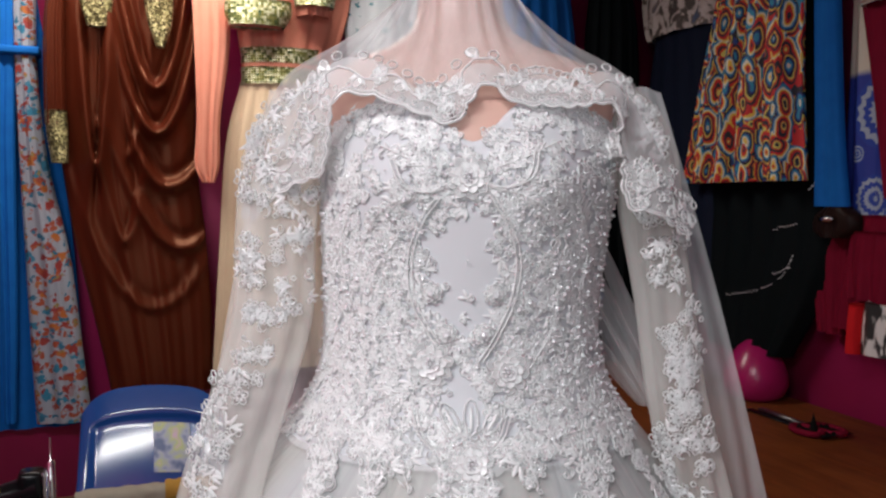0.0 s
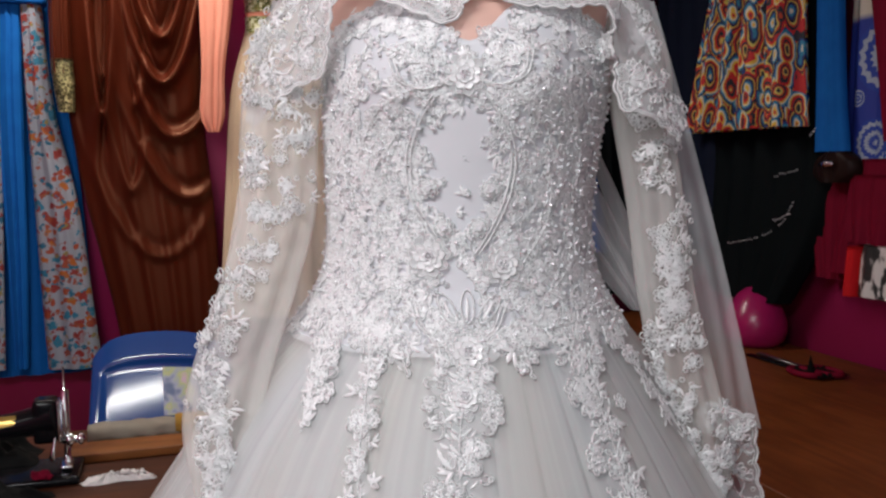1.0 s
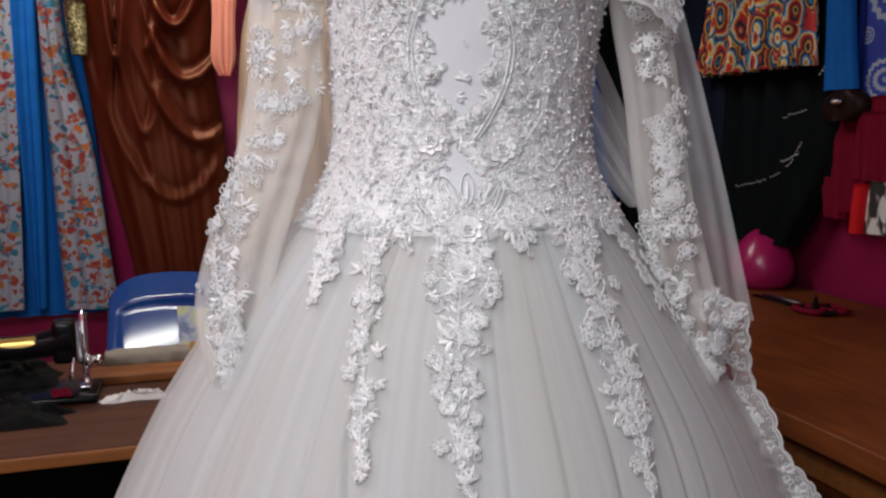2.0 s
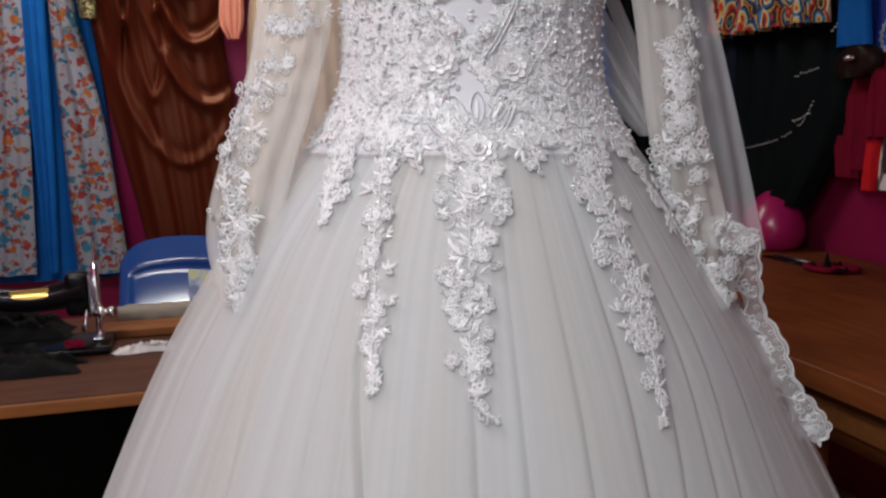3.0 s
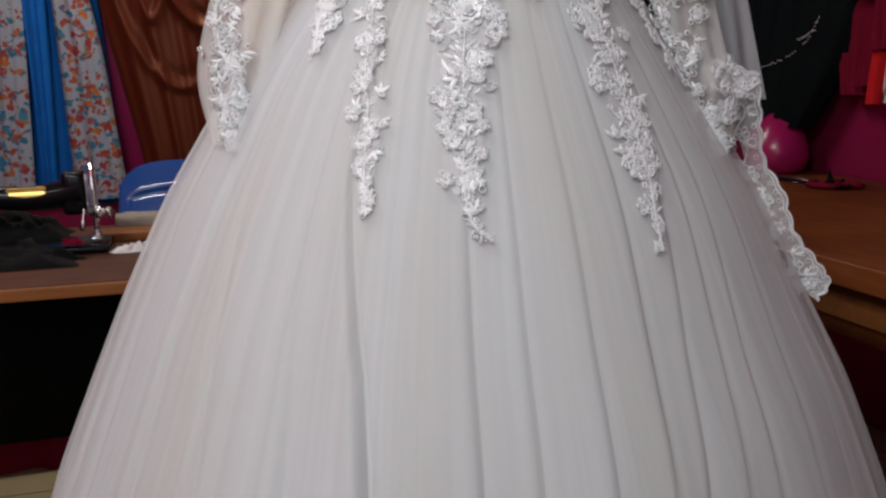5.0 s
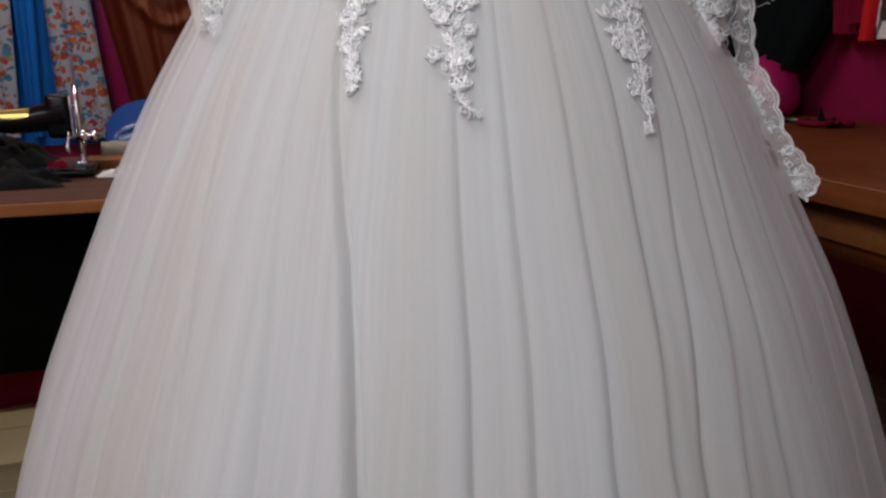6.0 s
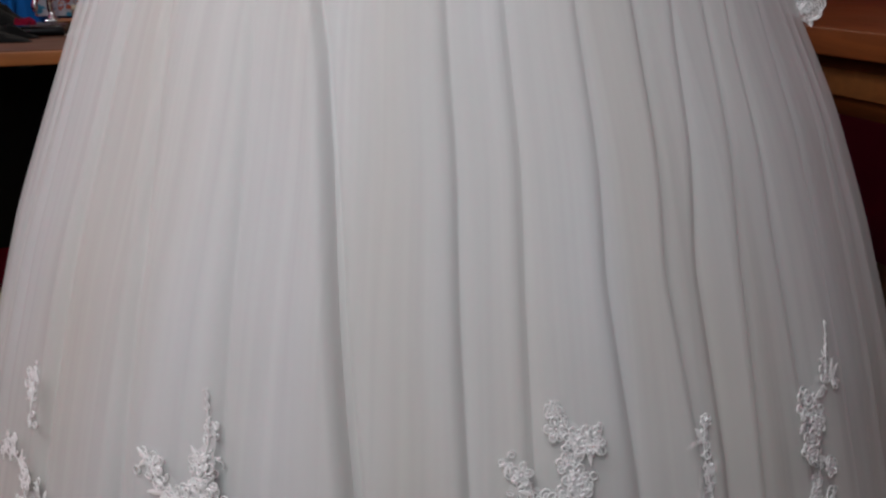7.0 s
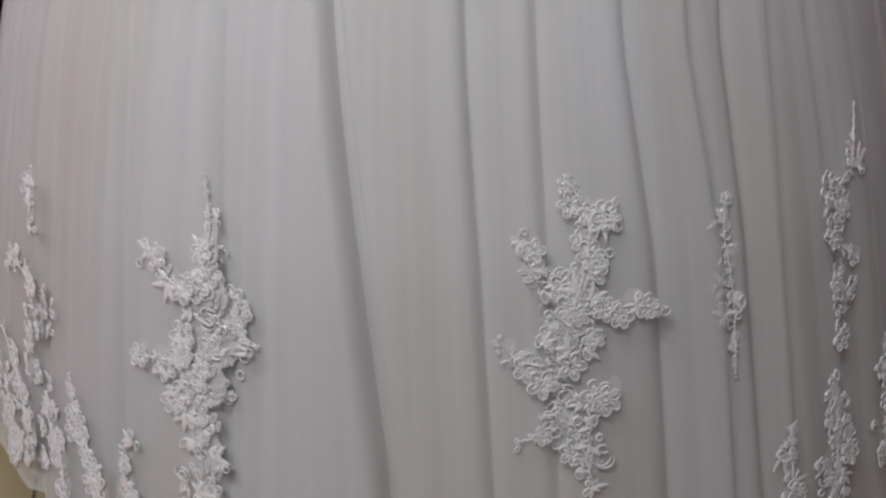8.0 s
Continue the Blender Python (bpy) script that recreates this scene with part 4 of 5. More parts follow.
# columns from the neck over the shoulder to the lower border, as x, y, z
CAPE = [
    ((-0.030, 1.06, 1.86), (-0.120, 1.05, 1.800), (-0.200, 1.03, 1.745), (-0.226, 0.985, 1.64), (-0.222, 0.960, 1.572)),
    ((-0.030, 1.02, 1.86), (-0.115, 1.02, 1.795), (-0.190, 0.99, 1.735), (-0.203, 0.948, 1.65), (-0.196, 0.943, 1.600)),
    ((-0.030, 1.00, 1.86), (-0.100, 0.99, 1.785), (-0.165, 0.955, 1.720), (-0.170, 0.930, 1.660), (-0.164, 0.928, 1.620)),
    ((-0.030, 0.985, 1.86), (-0.085, 0.965, 1.780), (-0.135, 0.935, 1.725), (-0.138, 0.912, 1.672), (-0.133, 0.912, 1.634)),
    ((-0.028, 0.975, 1.86), (-0.065, 0.955, 1.780), (-0.105, 0.920, 1.735), (-0.115, 0.902, 1.725), (-0.116, 0.895, 1.708)),
    ((-0.022, 0.970, 1.86), (-0.045, 0.950, 1.785), (-0.075, 0.915, 1.735), (-0.078, 0.900, 1.728), (-0.074, 0.890, 1.710)),
    ((-0.008, 0.968, 1.86), (-0.015, 0.945, 1.785), (-0.028, 0.910, 1.725), (-0.028, 0.892, 1.710), (-0.026, 0.884, 1.692)),
    ((0.010, 0.967, 1.86), (0.010, 0.945, 1.785), (0.012, 0.910, 1.725), (0.010, 0.892, 1.700), (0.012, 0.884, 1.682)),
    ((0.028, 0.967, 1.86), (0.032, 0.945, 1.790), (0.040, 0.912, 1.745), (0.042, 0.902, 1.742), (0.044, 0.892, 1.724)),
    ((0.045, 0.970, 1.86), (0.058, 0.948, 1.790), (0.072, 0.915, 1.742), (0.076, 0.900, 1.724), (0.079, 0.892, 1.703)),
    ((0.060, 0.975, 1.86), (0.085, 0.955, 1.785), (0.118, 0.922, 1.738), (0.132, 0.908, 1.720), (0.136, 0.900, 1.700)),
    ((0.072, 0.985, 1.86), (0.115, 0.965, 1.785), (0.165, 0.935, 1.730), (0.186, 0.918, 1.716), (0.190, 0.915, 1.698)),
    ((0.072, 1.00, 1.86), (0.130, 0.99, 1.787), (0.200, 0.955, 1.725), (0.212, 0.925, 1.655), (0.205, 0.922, 1.600)),
    ((0.072, 1.02, 1.86), (0.145, 1.02, 1.795), (0.222, 0.99, 1.735), (0.245, 0.945, 1.640), (0.240, 0.930, 1.585)),
    ((0.072, 1.06, 1.86), (0.150, 1.05, 1.800), (0.235, 1.03, 1.745), (0.275, 0.98, 1.640), (0.282, 0.955, 1.555)),
]


def cape_grid(cols, across=7, down=8):
    lanes = [smooth_curve(c, down) for c in cols]
    rows = []
    for i in range(len(lanes[0])):
        rows.append(smooth_curve([lane[i] for lane in lanes], across))
    return rows


cape_rows = cape_grid(CAPE)
bm = bmesh.new()
rows = []
for i, row in enumerate(cape_rows):
    f = i / (len(cape_rows) - 1)
    rows.append([Vector(p) + Vector((0, -1, 0.4)) * 0.0035 * math.sin(j * 0.9 + 1.5 * math.sin(j * 0.31)) * (1 - f) for j, p in enumerate(row)])
grid(bm, rows)
gpart("cape", bm, M["veil"], veil, "sheer tulle drawn over the shoulders")


def lace_border(name, line, width, up, parent, seed=0):
    """A scalloped lace band along a line of points; up turns from the edge towards the cloth."""
    s, nt, b = Soup(), Soup(), Soup()
    pts = [Vector(p) for p in line]
    dense = []
    for p, q in zip(pts, pts[1:]):
        k = max(1, int((q - p).length / 0.004))
        dense += [p.lerp(q, i / k) for i in range(k)]
    dense.append(pts[-1])
    edge, inner, vine = [], [], []
    for i, p in enumerate(dense):
        d = (dense[min(len(dense) - 1, i + 1)] - dense[max(0, i - 1)]).normalized()
        u = up(i / len(dense)) if callable(up) else up
        u = (u - d * u.dot(d)).normalized()
        nn = d.cross(u).normalized()
        if nn.y > 0:
            nn = -nn
        scal = 0.35 * abs(math.sin(i * 0.004 / 0.018 * math.pi))
        out = nn * 0.004
        edge.append(p - u * width * 0.28 * scal + out)
        inner.append(p + u * width * (0.78 + 0.25 * math.sin(i * 0.33)) + out)
        m = Matrix((d, u, nn)).transposed().to_4x4()

        def at(dx, dy, spin, p=p, d=d, u=u, out=out, m=m):
            return Matrix.Translation(p + d * dx + u * dy + out) @ m @ Matrix.Rotation(spin, 4, "Z")
        wave = 0.5 + 0.16 * math.sin(i * 0.004 / 0.030 * 2 * math.pi)
        vine.append(p + u * width * wave + out * 1.2)
        if i % 3 == 0:
            side = 1 if (i // 3) % 2 else -1
            for k in (-1, 1):
                s.add(t_leaf(width * 0.27, width * 0.14, 0.08, 0.2 * k), at(0, width * (wave + 0.05 * k), -k * side * 0.9 + (1.57 if k > 0 else -1.57)))
            q = at(0, width * (wave + side * 0.20), i)
            s.add(t_ring(width * 0.15, width * 0.12, 0.0013, 10), q)
            nt.add(t_disc(width * 0.15, width * 0.12), q)
        if i % 7 == 3:
            for k in range(5):
                a = 1.257 * k + i
                q = at(width * 0.13 * math.cos(a), width * (0.5 + 0.13 * math.sin(a)), a)
                s.add(t_ring(width * 0.11, width * 0.085, 0.0012, 8), q)
                nt.add(t_disc(width * 0.10, width * 0.075), q)
            b.add(t_bead(0.0018), at(0, width * 0.5, 0))
        if i % 2 == 0:
            s.add(t_ring(width * 0.13, width * 0.11, 0.0012, 9), at(0, width * (0.86 + 0.12 * math.sin(i * 0.33)), 0))
        if i % 2 == 1:
            s.add(t_ring(width * 0.07, width * 0.07, 0.0008, 7), at(0, width * 0.14, 0))
    base = len(nt.v)
    for p, q in zip(edge, inner):
        nt.v += [tuple(p), tuple(p.lerp(q, 0.9))]
    nt.f += [(base + 2 * i, base + 2 * i + 2, base + 2 * i + 3, base + 2 * i + 1) for i in range(len(edge) - 1)]
    s.cord(edge, 0.0018)
    s.cord(vine, 0.0014)
    s.cord([e.lerp(f, 0.10) for e, f in zip(edge, inner)], 0.0011)
    ob = s.put(name, M["lace"], parent, "scalloped white lace edging")
    if nt.v:
        tagged(nt.put("netting", M["net"], ob, "fine white net filling"), kind="stuff")
    if b.v:
        tagged(b.put("bead", M["bead"], ob, "clear glass beads"), kind="stuff")
    return ob


border = [Vector(p) for p in cape_rows[-1]]
inner_row = [Vector(p) for p in cape_rows[-4]]


def cape_up(f):
    i = min(len(border) - 1, int(f * len(border)))
    u = Vector(cape_rows[-6][i]) - border[i]
    return u.normalized()


lace_border("lace_border", border, 0.044, cape_up, veil)


def hanging_sheet(tops, bottoms, folds, amp, rows_n=26):
    """A sheer fall between two lines."""
    bm = bmesh.new()
    a, b = smooth_curve(tops, 12), smooth_curve(bottoms, 12)
    rows = []
    for i in range(rows_n + 1):
        t = i / rows_n
        row = []
        for j, (p, q) in enumerate(zip(a, b)):
            c = p * (1 - t) + q * t
            k = j / (len(a) - 1)
            bulge = 0.012 * math.sin(math.pi * t)
            row.append(Vector((c[0] + (bulge if k > 0.6 else -bulge if k < 0.3 else 0) * 0.6, c[1] + amp * (0.3 + t) * math.sin(k * folds + 1.2 * math.sin(2 * t + k * 4)), c[2])))
        rows.append(row)
    grid(bm, rows)
    return bm


gpart("side_fall", hanging_sheet([(-0.215, 1.03, 1.735), (-0.17, 1.02, 1.73), (-0.13, 1.04, 1.72)], [(-0.338, 1.02, 1.05), (-0.262, 1.0, 1.04), (-0.17, 1.03, 1.15)], 16, 0.010), M["veil_fall"], veil,
      "sheer tulle falling beside the sleeve")
gpart("side_fall", hanging_sheet([(0.215, 1.05, 1.72), (0.24, 1.03, 1.738), (0.268, 1.02, 1.730)], [(0.30, 1.06, 1.18), (0.355, 1.05, 1.17), (0.425, 1.03, 1.175)], 16, 0.010), M["veil_fall"], veil,
      "sheer tulle falling beside the sleeve")
gpart("back_fall", hanging_sheet([(-0.12, 1.13, 1.75), (0.03, 1.16, 1.77), (0.16, 1.13, 1.74)], [(-0.21, 1.24, 1.20), (0.0, 1.36, 1.20), (0.16, 1.26, 1.20)], 60, 0.012), M["veil_back"], veil, "sheer gathered tulle behind the bodice")

for k, (x0, z0, x1, z1, w) in enumerate(((0.182, 1.53, 0.272, 1.345, 0.008), (0.190, 1.47, 0.268, 1.335, 0.005), (0.186, 1.43, 0.262, 1.330, 0.006), (0.196, 1.56, 0.282, 1.36, 0.004))):
    gpart("fold", hanging_sheet([(x0 - w, 1.08, z0), (x0, 1.075, z0 + 0.01), (x0 + w, 1.08, z0)], [(x1 - w, 1.06, z1), (x1, 1.055, z1), (x1 + w, 1.06, z1)], 5, 0.003), M["veil_fall"], veil, "drawn fold of cream tulle")

tail = smooth_curve([(0.395, 0.985, 1.20), (0.405, 1.0, 1.15), (0.420, 1.02, 1.095), (0.450, 1.02, 1.048), (0.468, 1.02, 0.995), (0.500, 1.02, 0.955), (0.520, 1.02, 0.925), (0.506, 1.02, 0.900)], 8)
lace_border("lace_border", tail, 0.046, Vector((-0.8, 0.1, -0.35)), veil)
tip = smooth_curve([(0.335, 0.985, 1.225), (0.365, 0.98, 1.215), (0.395, 0.985, 1.205)], 6)
lace_border("lace_border", tip, 0.034, Vector((0, 0, -1)), veil)

# ---- hung clothes ----


def garment(wall, c, profile, depth, folds, amp, seed, disp=None, cols=96, steps=6, close=True):
    """A hanging cloth form: a flattened tube with folds. wall 'y' hangs it along x at depth y = c, wall 'x' along y at x = c.
    profile: (z, one side, other side) from the top down."""
    bm = bmesh.new()
    r = random.Random(seed)
    ph = [r.uniform(0, 6.28) for _ in range(4)]
    rows = []
    line = smooth_curve(profile, steps)
    for i, (z, u0, u1) in enumerate(line):
        v = i / (len(line) - 1)
        row = []
        for j in range(cols):
            a = 2 * math.pi * j / cols
            k = (1 - math.cos(a)) / 2 if a <= math.pi else (1 - math.cos(2 * math.pi - a)) / 2
            front = 1 if a <= math.pi else -1
            wave = math.sin(k * folds * 6.28 + ph[0] + 1.3 * math.sin(k * 5 + ph[1]) + 0.35 * math.sin(v * 4 + ph[2])) + 0.45 * math.sin(k * folds * 14.3 + ph[3])
            d = depth * math.sin(a) ** 1 + amp * wave * (0.35 + 0.65 * v)
            u = u0 + (u1 - u0) * k
            if disp and front > 0:
                d += disp(u, z)
            row.append(Vector((u, c - d, z)) if wall == "y" else Vector((c - d, u, z)))
        rows.append(row)
    grid(bm, rows, True)
    if close:
        bm.faces.new([bm.verts[k] for k in range(cols)] if bm.verts.ensure_lookup_table() is None else [])
    # hem turned in
    return bm


def hung(name, at, label, category):
    return thing(name, at, label, category, "hung clothes")


def hanger(parent, wall, c, u, z, half):
    """A wire hanger with its hook on a wall nail."""
    bm = bmesh.new()
    P = (lambda a, d, h: (a, c - d, h)) if wall == "y" else (lambda a, d, h: (c - d, a, h))
    back = (Y1 - c) if wall == "y" else (X1 - c)
    tube(bm, [P(u - half, 0, z - 0.06), P(u, 0, z), P(u + half, 0, z - 0.06)], 0.004)
    tube(bm, [P(u, 0, z), P(u, 0, z + 0.05), P(u, -back * 0.5, z + 0.07), P(u, -back - 0.005, z + 0.055)], 0.003)
    part("hanger", bm, M["steel"], parent, "thin steel wire hanger")


# blue gown behind the floral trousers
g = hung("blue_dress", (-0.5, 3.31, 0.74), "long bright blue cloth dress hung on the wall", "dress")
part("body", garment("y", 3.315, [(2.45, -0.66, -0.42), (2.0, -0.70, -0.36), (1.4, -0.74, -0.30), (0.76, -0.78, -0.27)], 0.02, 5, 0.010, 1), M["blue_cloth"], g)
part("sleeve", garment("y", 3.25, [(2.45, -0.53, -0.455), (2.1, -0.545, -0.465), (1.75, -0.56, -0.475), (1.2, -0.55, -0.485), (0.80, -0.545, -0.50)], 0.025, 2, 0.006, 12), M["blue_cloth"], g)
hanger(g, "y", 3.315, -0.54, 2.47, 0.10)

g = hung("floral_trousers", (-0.5, 3.25, 0.77), "wide white trousers with orange and teal flower print", "trousers")
part("leg", garment("y", 3.25, [(2.42, -0.47, -0.39), (2.1, -0.47, -0.40), (1.75, -0.465, -0.375), (1.4, -0.455, -0.31), (1.05, -0.445, -0.275), (0.79, -0.435, -0.25)], 0.035, 2, 0.008, 2), M["floral_white"], g)
part("leg", garment("y", 3.25, [(2.42, -0.60, -0.55), (2.1, -0.64, -0.55), (1.6, -0.69, -0.55), (1.1, -0.74, -0.565), (0.80, -0.77, -0.575)], 0.035, 2, 0.008, 3), M["floral_white"], g)
part("waistband", boxed(-0.62, -0.385, 3.20, 3.285, 2.10, 2.13, bevel=0.01), M["blue_cloth"], g, "narrow blue waistband")
hanger(g, "y", 3.25, -0.5, 2.44, 0.09)

# copper satin dress with cowl folds
# lowest point x and z, steepness of either arm, depth
SWAGS = [(-0.209, 1.724, 200.0, 160.0, 0.040), (-0.205, 1.86, 230.0, 200.0, 0.018), (-0.005, 1.838, 19.0, 17.0, 0.050), (-0.005, 2.00, 25.0, 26.0, 0.040), (0.03, 1.645, 13.0, 6.0, 0.026), (-0.10, 1.76, 90.0, 60.0, 0.014),
         (0.08, 1.42, 7.0, 6.0, 0.018), (-0.02, 1.20, 6.0, 5.0, 0.008), (-0.12, 1.45, 60.0, 50.0, 0.010)]


def swag(u, z):
    """Hanging cowl folds: ridges along parabolas, each with its hollow above, fading up the arms."""
    d = 0.0
    for uc, z0, kl, kr, a in SWAGS:
        du = u - uc
        k = kl if du < 0 else kr
        s = (z - (z0 + k * du * du)) / math.sqrt(1 + (2 * k * du) ** 2)
        f = max(0.0, 1 - max(0.0, (z - z0) / 0.62) ** 2)
        d += a * f * (math.exp(-(s / 0.020) ** 2) - 0.45 * math.exp(-((s - 0.040) / 0.024) ** 2))
    return d


g = hung("satin_dress", (-0.1, 3.25, 0.87), "long copper brown satin dress with draped cowl folds", "dress")
part("body", garment("y", 3.24, [(2.45, -0.33, 0.10), (2.3, -0.36, 0.13), (2.0, -0.355, 0.135), (1.75, -0.33, 0.135), (1.45, -0.29, 0.165), (1.2, -0.24, 0.18), (1.0, -0.20, 0.18), (0.875, -0.18, 0.178)],
                     0.055, 4, 0.004, 5, swag, 320, 30), M["brown_satin"], g)
part("sleeve", garment("y", 3.20, [(2.45, -0.34, -0.28), (2.2, -0.37, -0.30), (1.9, -0.375, -0.305), (1.86, -0.375, -0.305)], 0.035, 2, 0.008, 6), M["brown_satin"], g)
part("cuff", garment("y", 3.19, [(1.91, -0.372, -0.300), (1.82, -0.368, -0.298), (1.725, -0.355, -0.300)], 0.034, 1, 0.003, 7), M["gold_sequins"], g, "dark gold sequined cuff")
part("yoke", garment("y", 3.15, [(2.45, -0.25, -0.14), (2.3, -0.25, -0.14), (2.20, -0.225, -0.15)], 0.02, 1, 0.002, 8), M["gold_sequins"], g, "gold sequined yoke panel")
part("yoke", garment("y", 3.15, [(2.45, -0.05, 0.06), (2.25, -0.03, 0.06), (2.14, 0.0, 0.03)], 0.02, 1, 0.002, 9), M["gold_sequins"], g, "gold sequined yoke panel")
hanger(g, "y", 3.24, -0.12, 2.47, 0.14)

g = hung("peach_gown", (0.45, 3.22, 0.9), "peach gown with sequined belt and cream skirt", "dress")
part("body", garment("y", 3.22, [(2.55, 0.22, 0.72), (2.35, 0.27, 0.72), (2.15, 0.30, 0.66), (2.08, 0.31, 0.62)], 0.06, 5, 0.010, 14), M["peach_cloth"], g)
for top, low in ((2.165, 2.108), (2.092, 2.03)):
    part("belt", garment("y", 3.21, [(top, 0.30, 0.62), ((top + low) / 2, 0.302, 0.615), (low, 0.30, 0.62)], 0.075, 1, 0.002, 15), M["green_sequins"], g, "green and gold sequined belt band")
part("belt_piping", garment("y", 3.21, [(2.108, 0.303, 0.617), (2.10, 0.303, 0.617), (2.092, 0.303, 0.617)], 0.072, 1, 0.002, 15), M["peach_cloth"], g)
part("skirt", garment("y", 3.22, [(2.04, 0.30, 0.62), (1.8, 0.24, 0.72), (1.4, 0.21, 0.80), (0.95, 0.18, 0.86)], 0.075, 8, 0.010, 16), M["cream_cloth"], g, "pale cream skirt")
part("sleeve", garment("y", 3.16, [(2.5, 0.12, 0.24), (2.2, 0.13, 0.26), (1.9, 0.135, 0.22), (1.73, 0.125, 0.215), (1.66, 0.15, 0.195)], 0.03, 2, 0.007, 17), M["peach_cloth"], g)
part("sleeve", garment("y", 3.12, [(2.5, 0.25, 0.46), (2.35, 0.24, 0.47), (2.22, 0.25, 0.44)], 0.04, 2, 0.007, 18), M["peach_cloth"], g)
part("cuff", garment("y", 3.10, [(2.32, 0.235, 0.475), (2.27, 0.235, 0.475), (2.225, 0.25, 0.45)], 0.048, 1, 0.002, 19), M["green_sequins"], g, "green and gold sequined cuff")
part("sleeve", garment("y", 3.13, [(2.5, 0.50, 0.72), (2.38, 0.49, 0.64), (2.28, 0.50, 0.62)], 0.04, 2, 0.007, 20), M["peach_cloth"], g)
part("cuff", garment("y", 3.11, [(2.37, 0.485, 0.64), (2.34, 0.485, 0.64), (2.31, 0.49, 0.635)], 0.048, 1, 0.002, 21), M["green_sequins"], g, "green and gold sequined cuff")
hanger(g, "y", 3.22, 0.45, 2.57, 0.14)

g = hung("floral_blouse", (0.85, 3.25, 1.9), "white blouse with teal flower print", "blouse")
part("body", garment("y", 3.25, [(2.6, 0.72, 1.05), (2.4, 0.70, 1.08), (2.1, 0.72, 1.08)], 0.05, 3, 0.008, 22), M["floral_teal"], g)
hanger(g, "y", 3.25, 0.88, 2.62, 0.12)
g = hung("blue_dress", (1.55, 3.25, 1.1), "long bright blue cloth dress hung on the wall", "dress")
part("body", garment("y", 3.25, [(2.6, 1.35, 1.68), (2.3, 1.32, 1.73), (1.8, 1.28, 1.79), (1.15, 1.24, 1.90)], 0.05, 6, 0.010, 23), M["blue_cloth"], g)
hanger(g, "y", 3.25, 1.55, 2.62, 0.14)

g = hung("black_dress", (1.93, 3.28, 0.95), "plain black cloth dress hung in the corner", "dress")
part("body", garment("y", 3.285, [(2.62, 1.84, 2.00), (2.35, 1.80, 2.06), (1.8, 1.78, 2.08), (1.3, 1.80, 2.10), (0.95, 1.80, 2.10)], 0.045, 4, 0.010, 24), M["black_cloth"], g)
hanger(g, "y", 3.285, 1.92, 2.64, 0.09)

# along the other wall
g = hung("black_dress", (2.12, 2.7, 1.05), "black skirted dress with beaded hem and camouflage top", "dress")
part("blouse", garment("x", 2.10, [(2.7, 3.25, 2.66), (2.5, 3.28, 2.64), (2.34, 3.25, 2.70), (2.29, 3.22, 2.74)], 0.08, 4, 0.008, 31), M["camo"], g, "grey and brown blotched flower print top")
part("skirt", garment("x", 2.12, [(2.31, 3.20, 2.74), (2.0, 3.26, 2.66), (1.6, 3.3, 2.58), (1.2, 3.32, 2.55)], 0.075, 6, 0.008, 32), M["navy_cloth"], g, "plain navy skirt")
hanger(g, "x", 2.12, 2.95, 2.72, 0.13)
g = hung("black_skirt", (2.12, 2.5, 1.05), "black layered skirt with clear bead trim", "skirt")
part("body", garment("x", 2.12, [(2.3, 2.80, 2.20), (1.9, 2.88, 2.16), (1.5, 2.92, 2.14), (1.25, 2.90, 2.22), (1.03, 2.78, 2.36)], 0.07, 6, 0.010, 33), M["black_cloth"], g)
s = Soup()
for line in ([(2.70, 1.22), (2.55, 1.24), (2.42, 1.27), (2.30, 1.33), (2.24, 1.41)], [(2.34, 1.335), (2.26, 1.36)], [(2.34, 1.49), (2.22, 1.52)], [(2.18, 1.63), (2.13, 1.67)]):
    for k, (y, z) in enumerate(smooth_curve(line, 9)):
        if rng.random() < 0.8:
            s.add(t_bead(0.0030), Matrix.Translation((2.028, y, z + rng.uniform(-0.004, 0.004))))
ob = tagged(s.put("bead_trim", M["bead"], g, "clear bead trim"), kind="stuff")
ob.data.transform(Matrix.Translation(Vector((GX, GY, 0)) - g.location))
hanger(g, "x", 2.12, 2.5, 2.32, 0.12)

g = hung("patterned_skirt", (2.0, 2.5, 1.65), "pleated skirt with rainbow swirl print", "skirt")
part("body", garment("x", 1.985, [(2.5, 2.62, 2.22), (2.34, 2.61, 2.20), (2.0, 2.72, 2.20), (1.66, 2.80, 2.175)], 0.05, 4, 0.030, 34, None, 220), M["swirl"], g)
hanger(g, "x", 1.985, 2.42, 2.52, 0.10)
g = hung("blue_trousers", (2.05, 2.1, 1.57), "bright blue cloth trousers hung folded", "trousers")
part("leg", garment("x", 2.04, [(2.5, 2.19, 2.09), (2.2, 2.18, 2.08), (1.8, 2.165, 2.05), (1.575, 2.16, 2.02)], 0.03, 2, 0.004, 35), M["blue_cloth"], g)
hanger(g, "x", 2.04, 2.14, 2.52, 0.05)
g = hung("mandala_dress", (2.12, 1.93, 1.5), "blue dress with white mandala print", "dress")
body = garment("x", 2.12, [(2.5, 2.10, 1.80), (2.1, 2.10, 1.78), (1.5, 2.12, 1.74)], 0.05, 3, 0.008, 36)
ob = part("body", body, M["mandala"], g)
ob.data.transform(Matrix.Translation(g.location))
ob.location = -g.location
hanger(g, "x", 2.12, 1.95, 2.52, 0.12)
g = hung("crimson_dress", (2.04, 1.85, 1.6), "crimson dress with pale sequined collar", "dress")
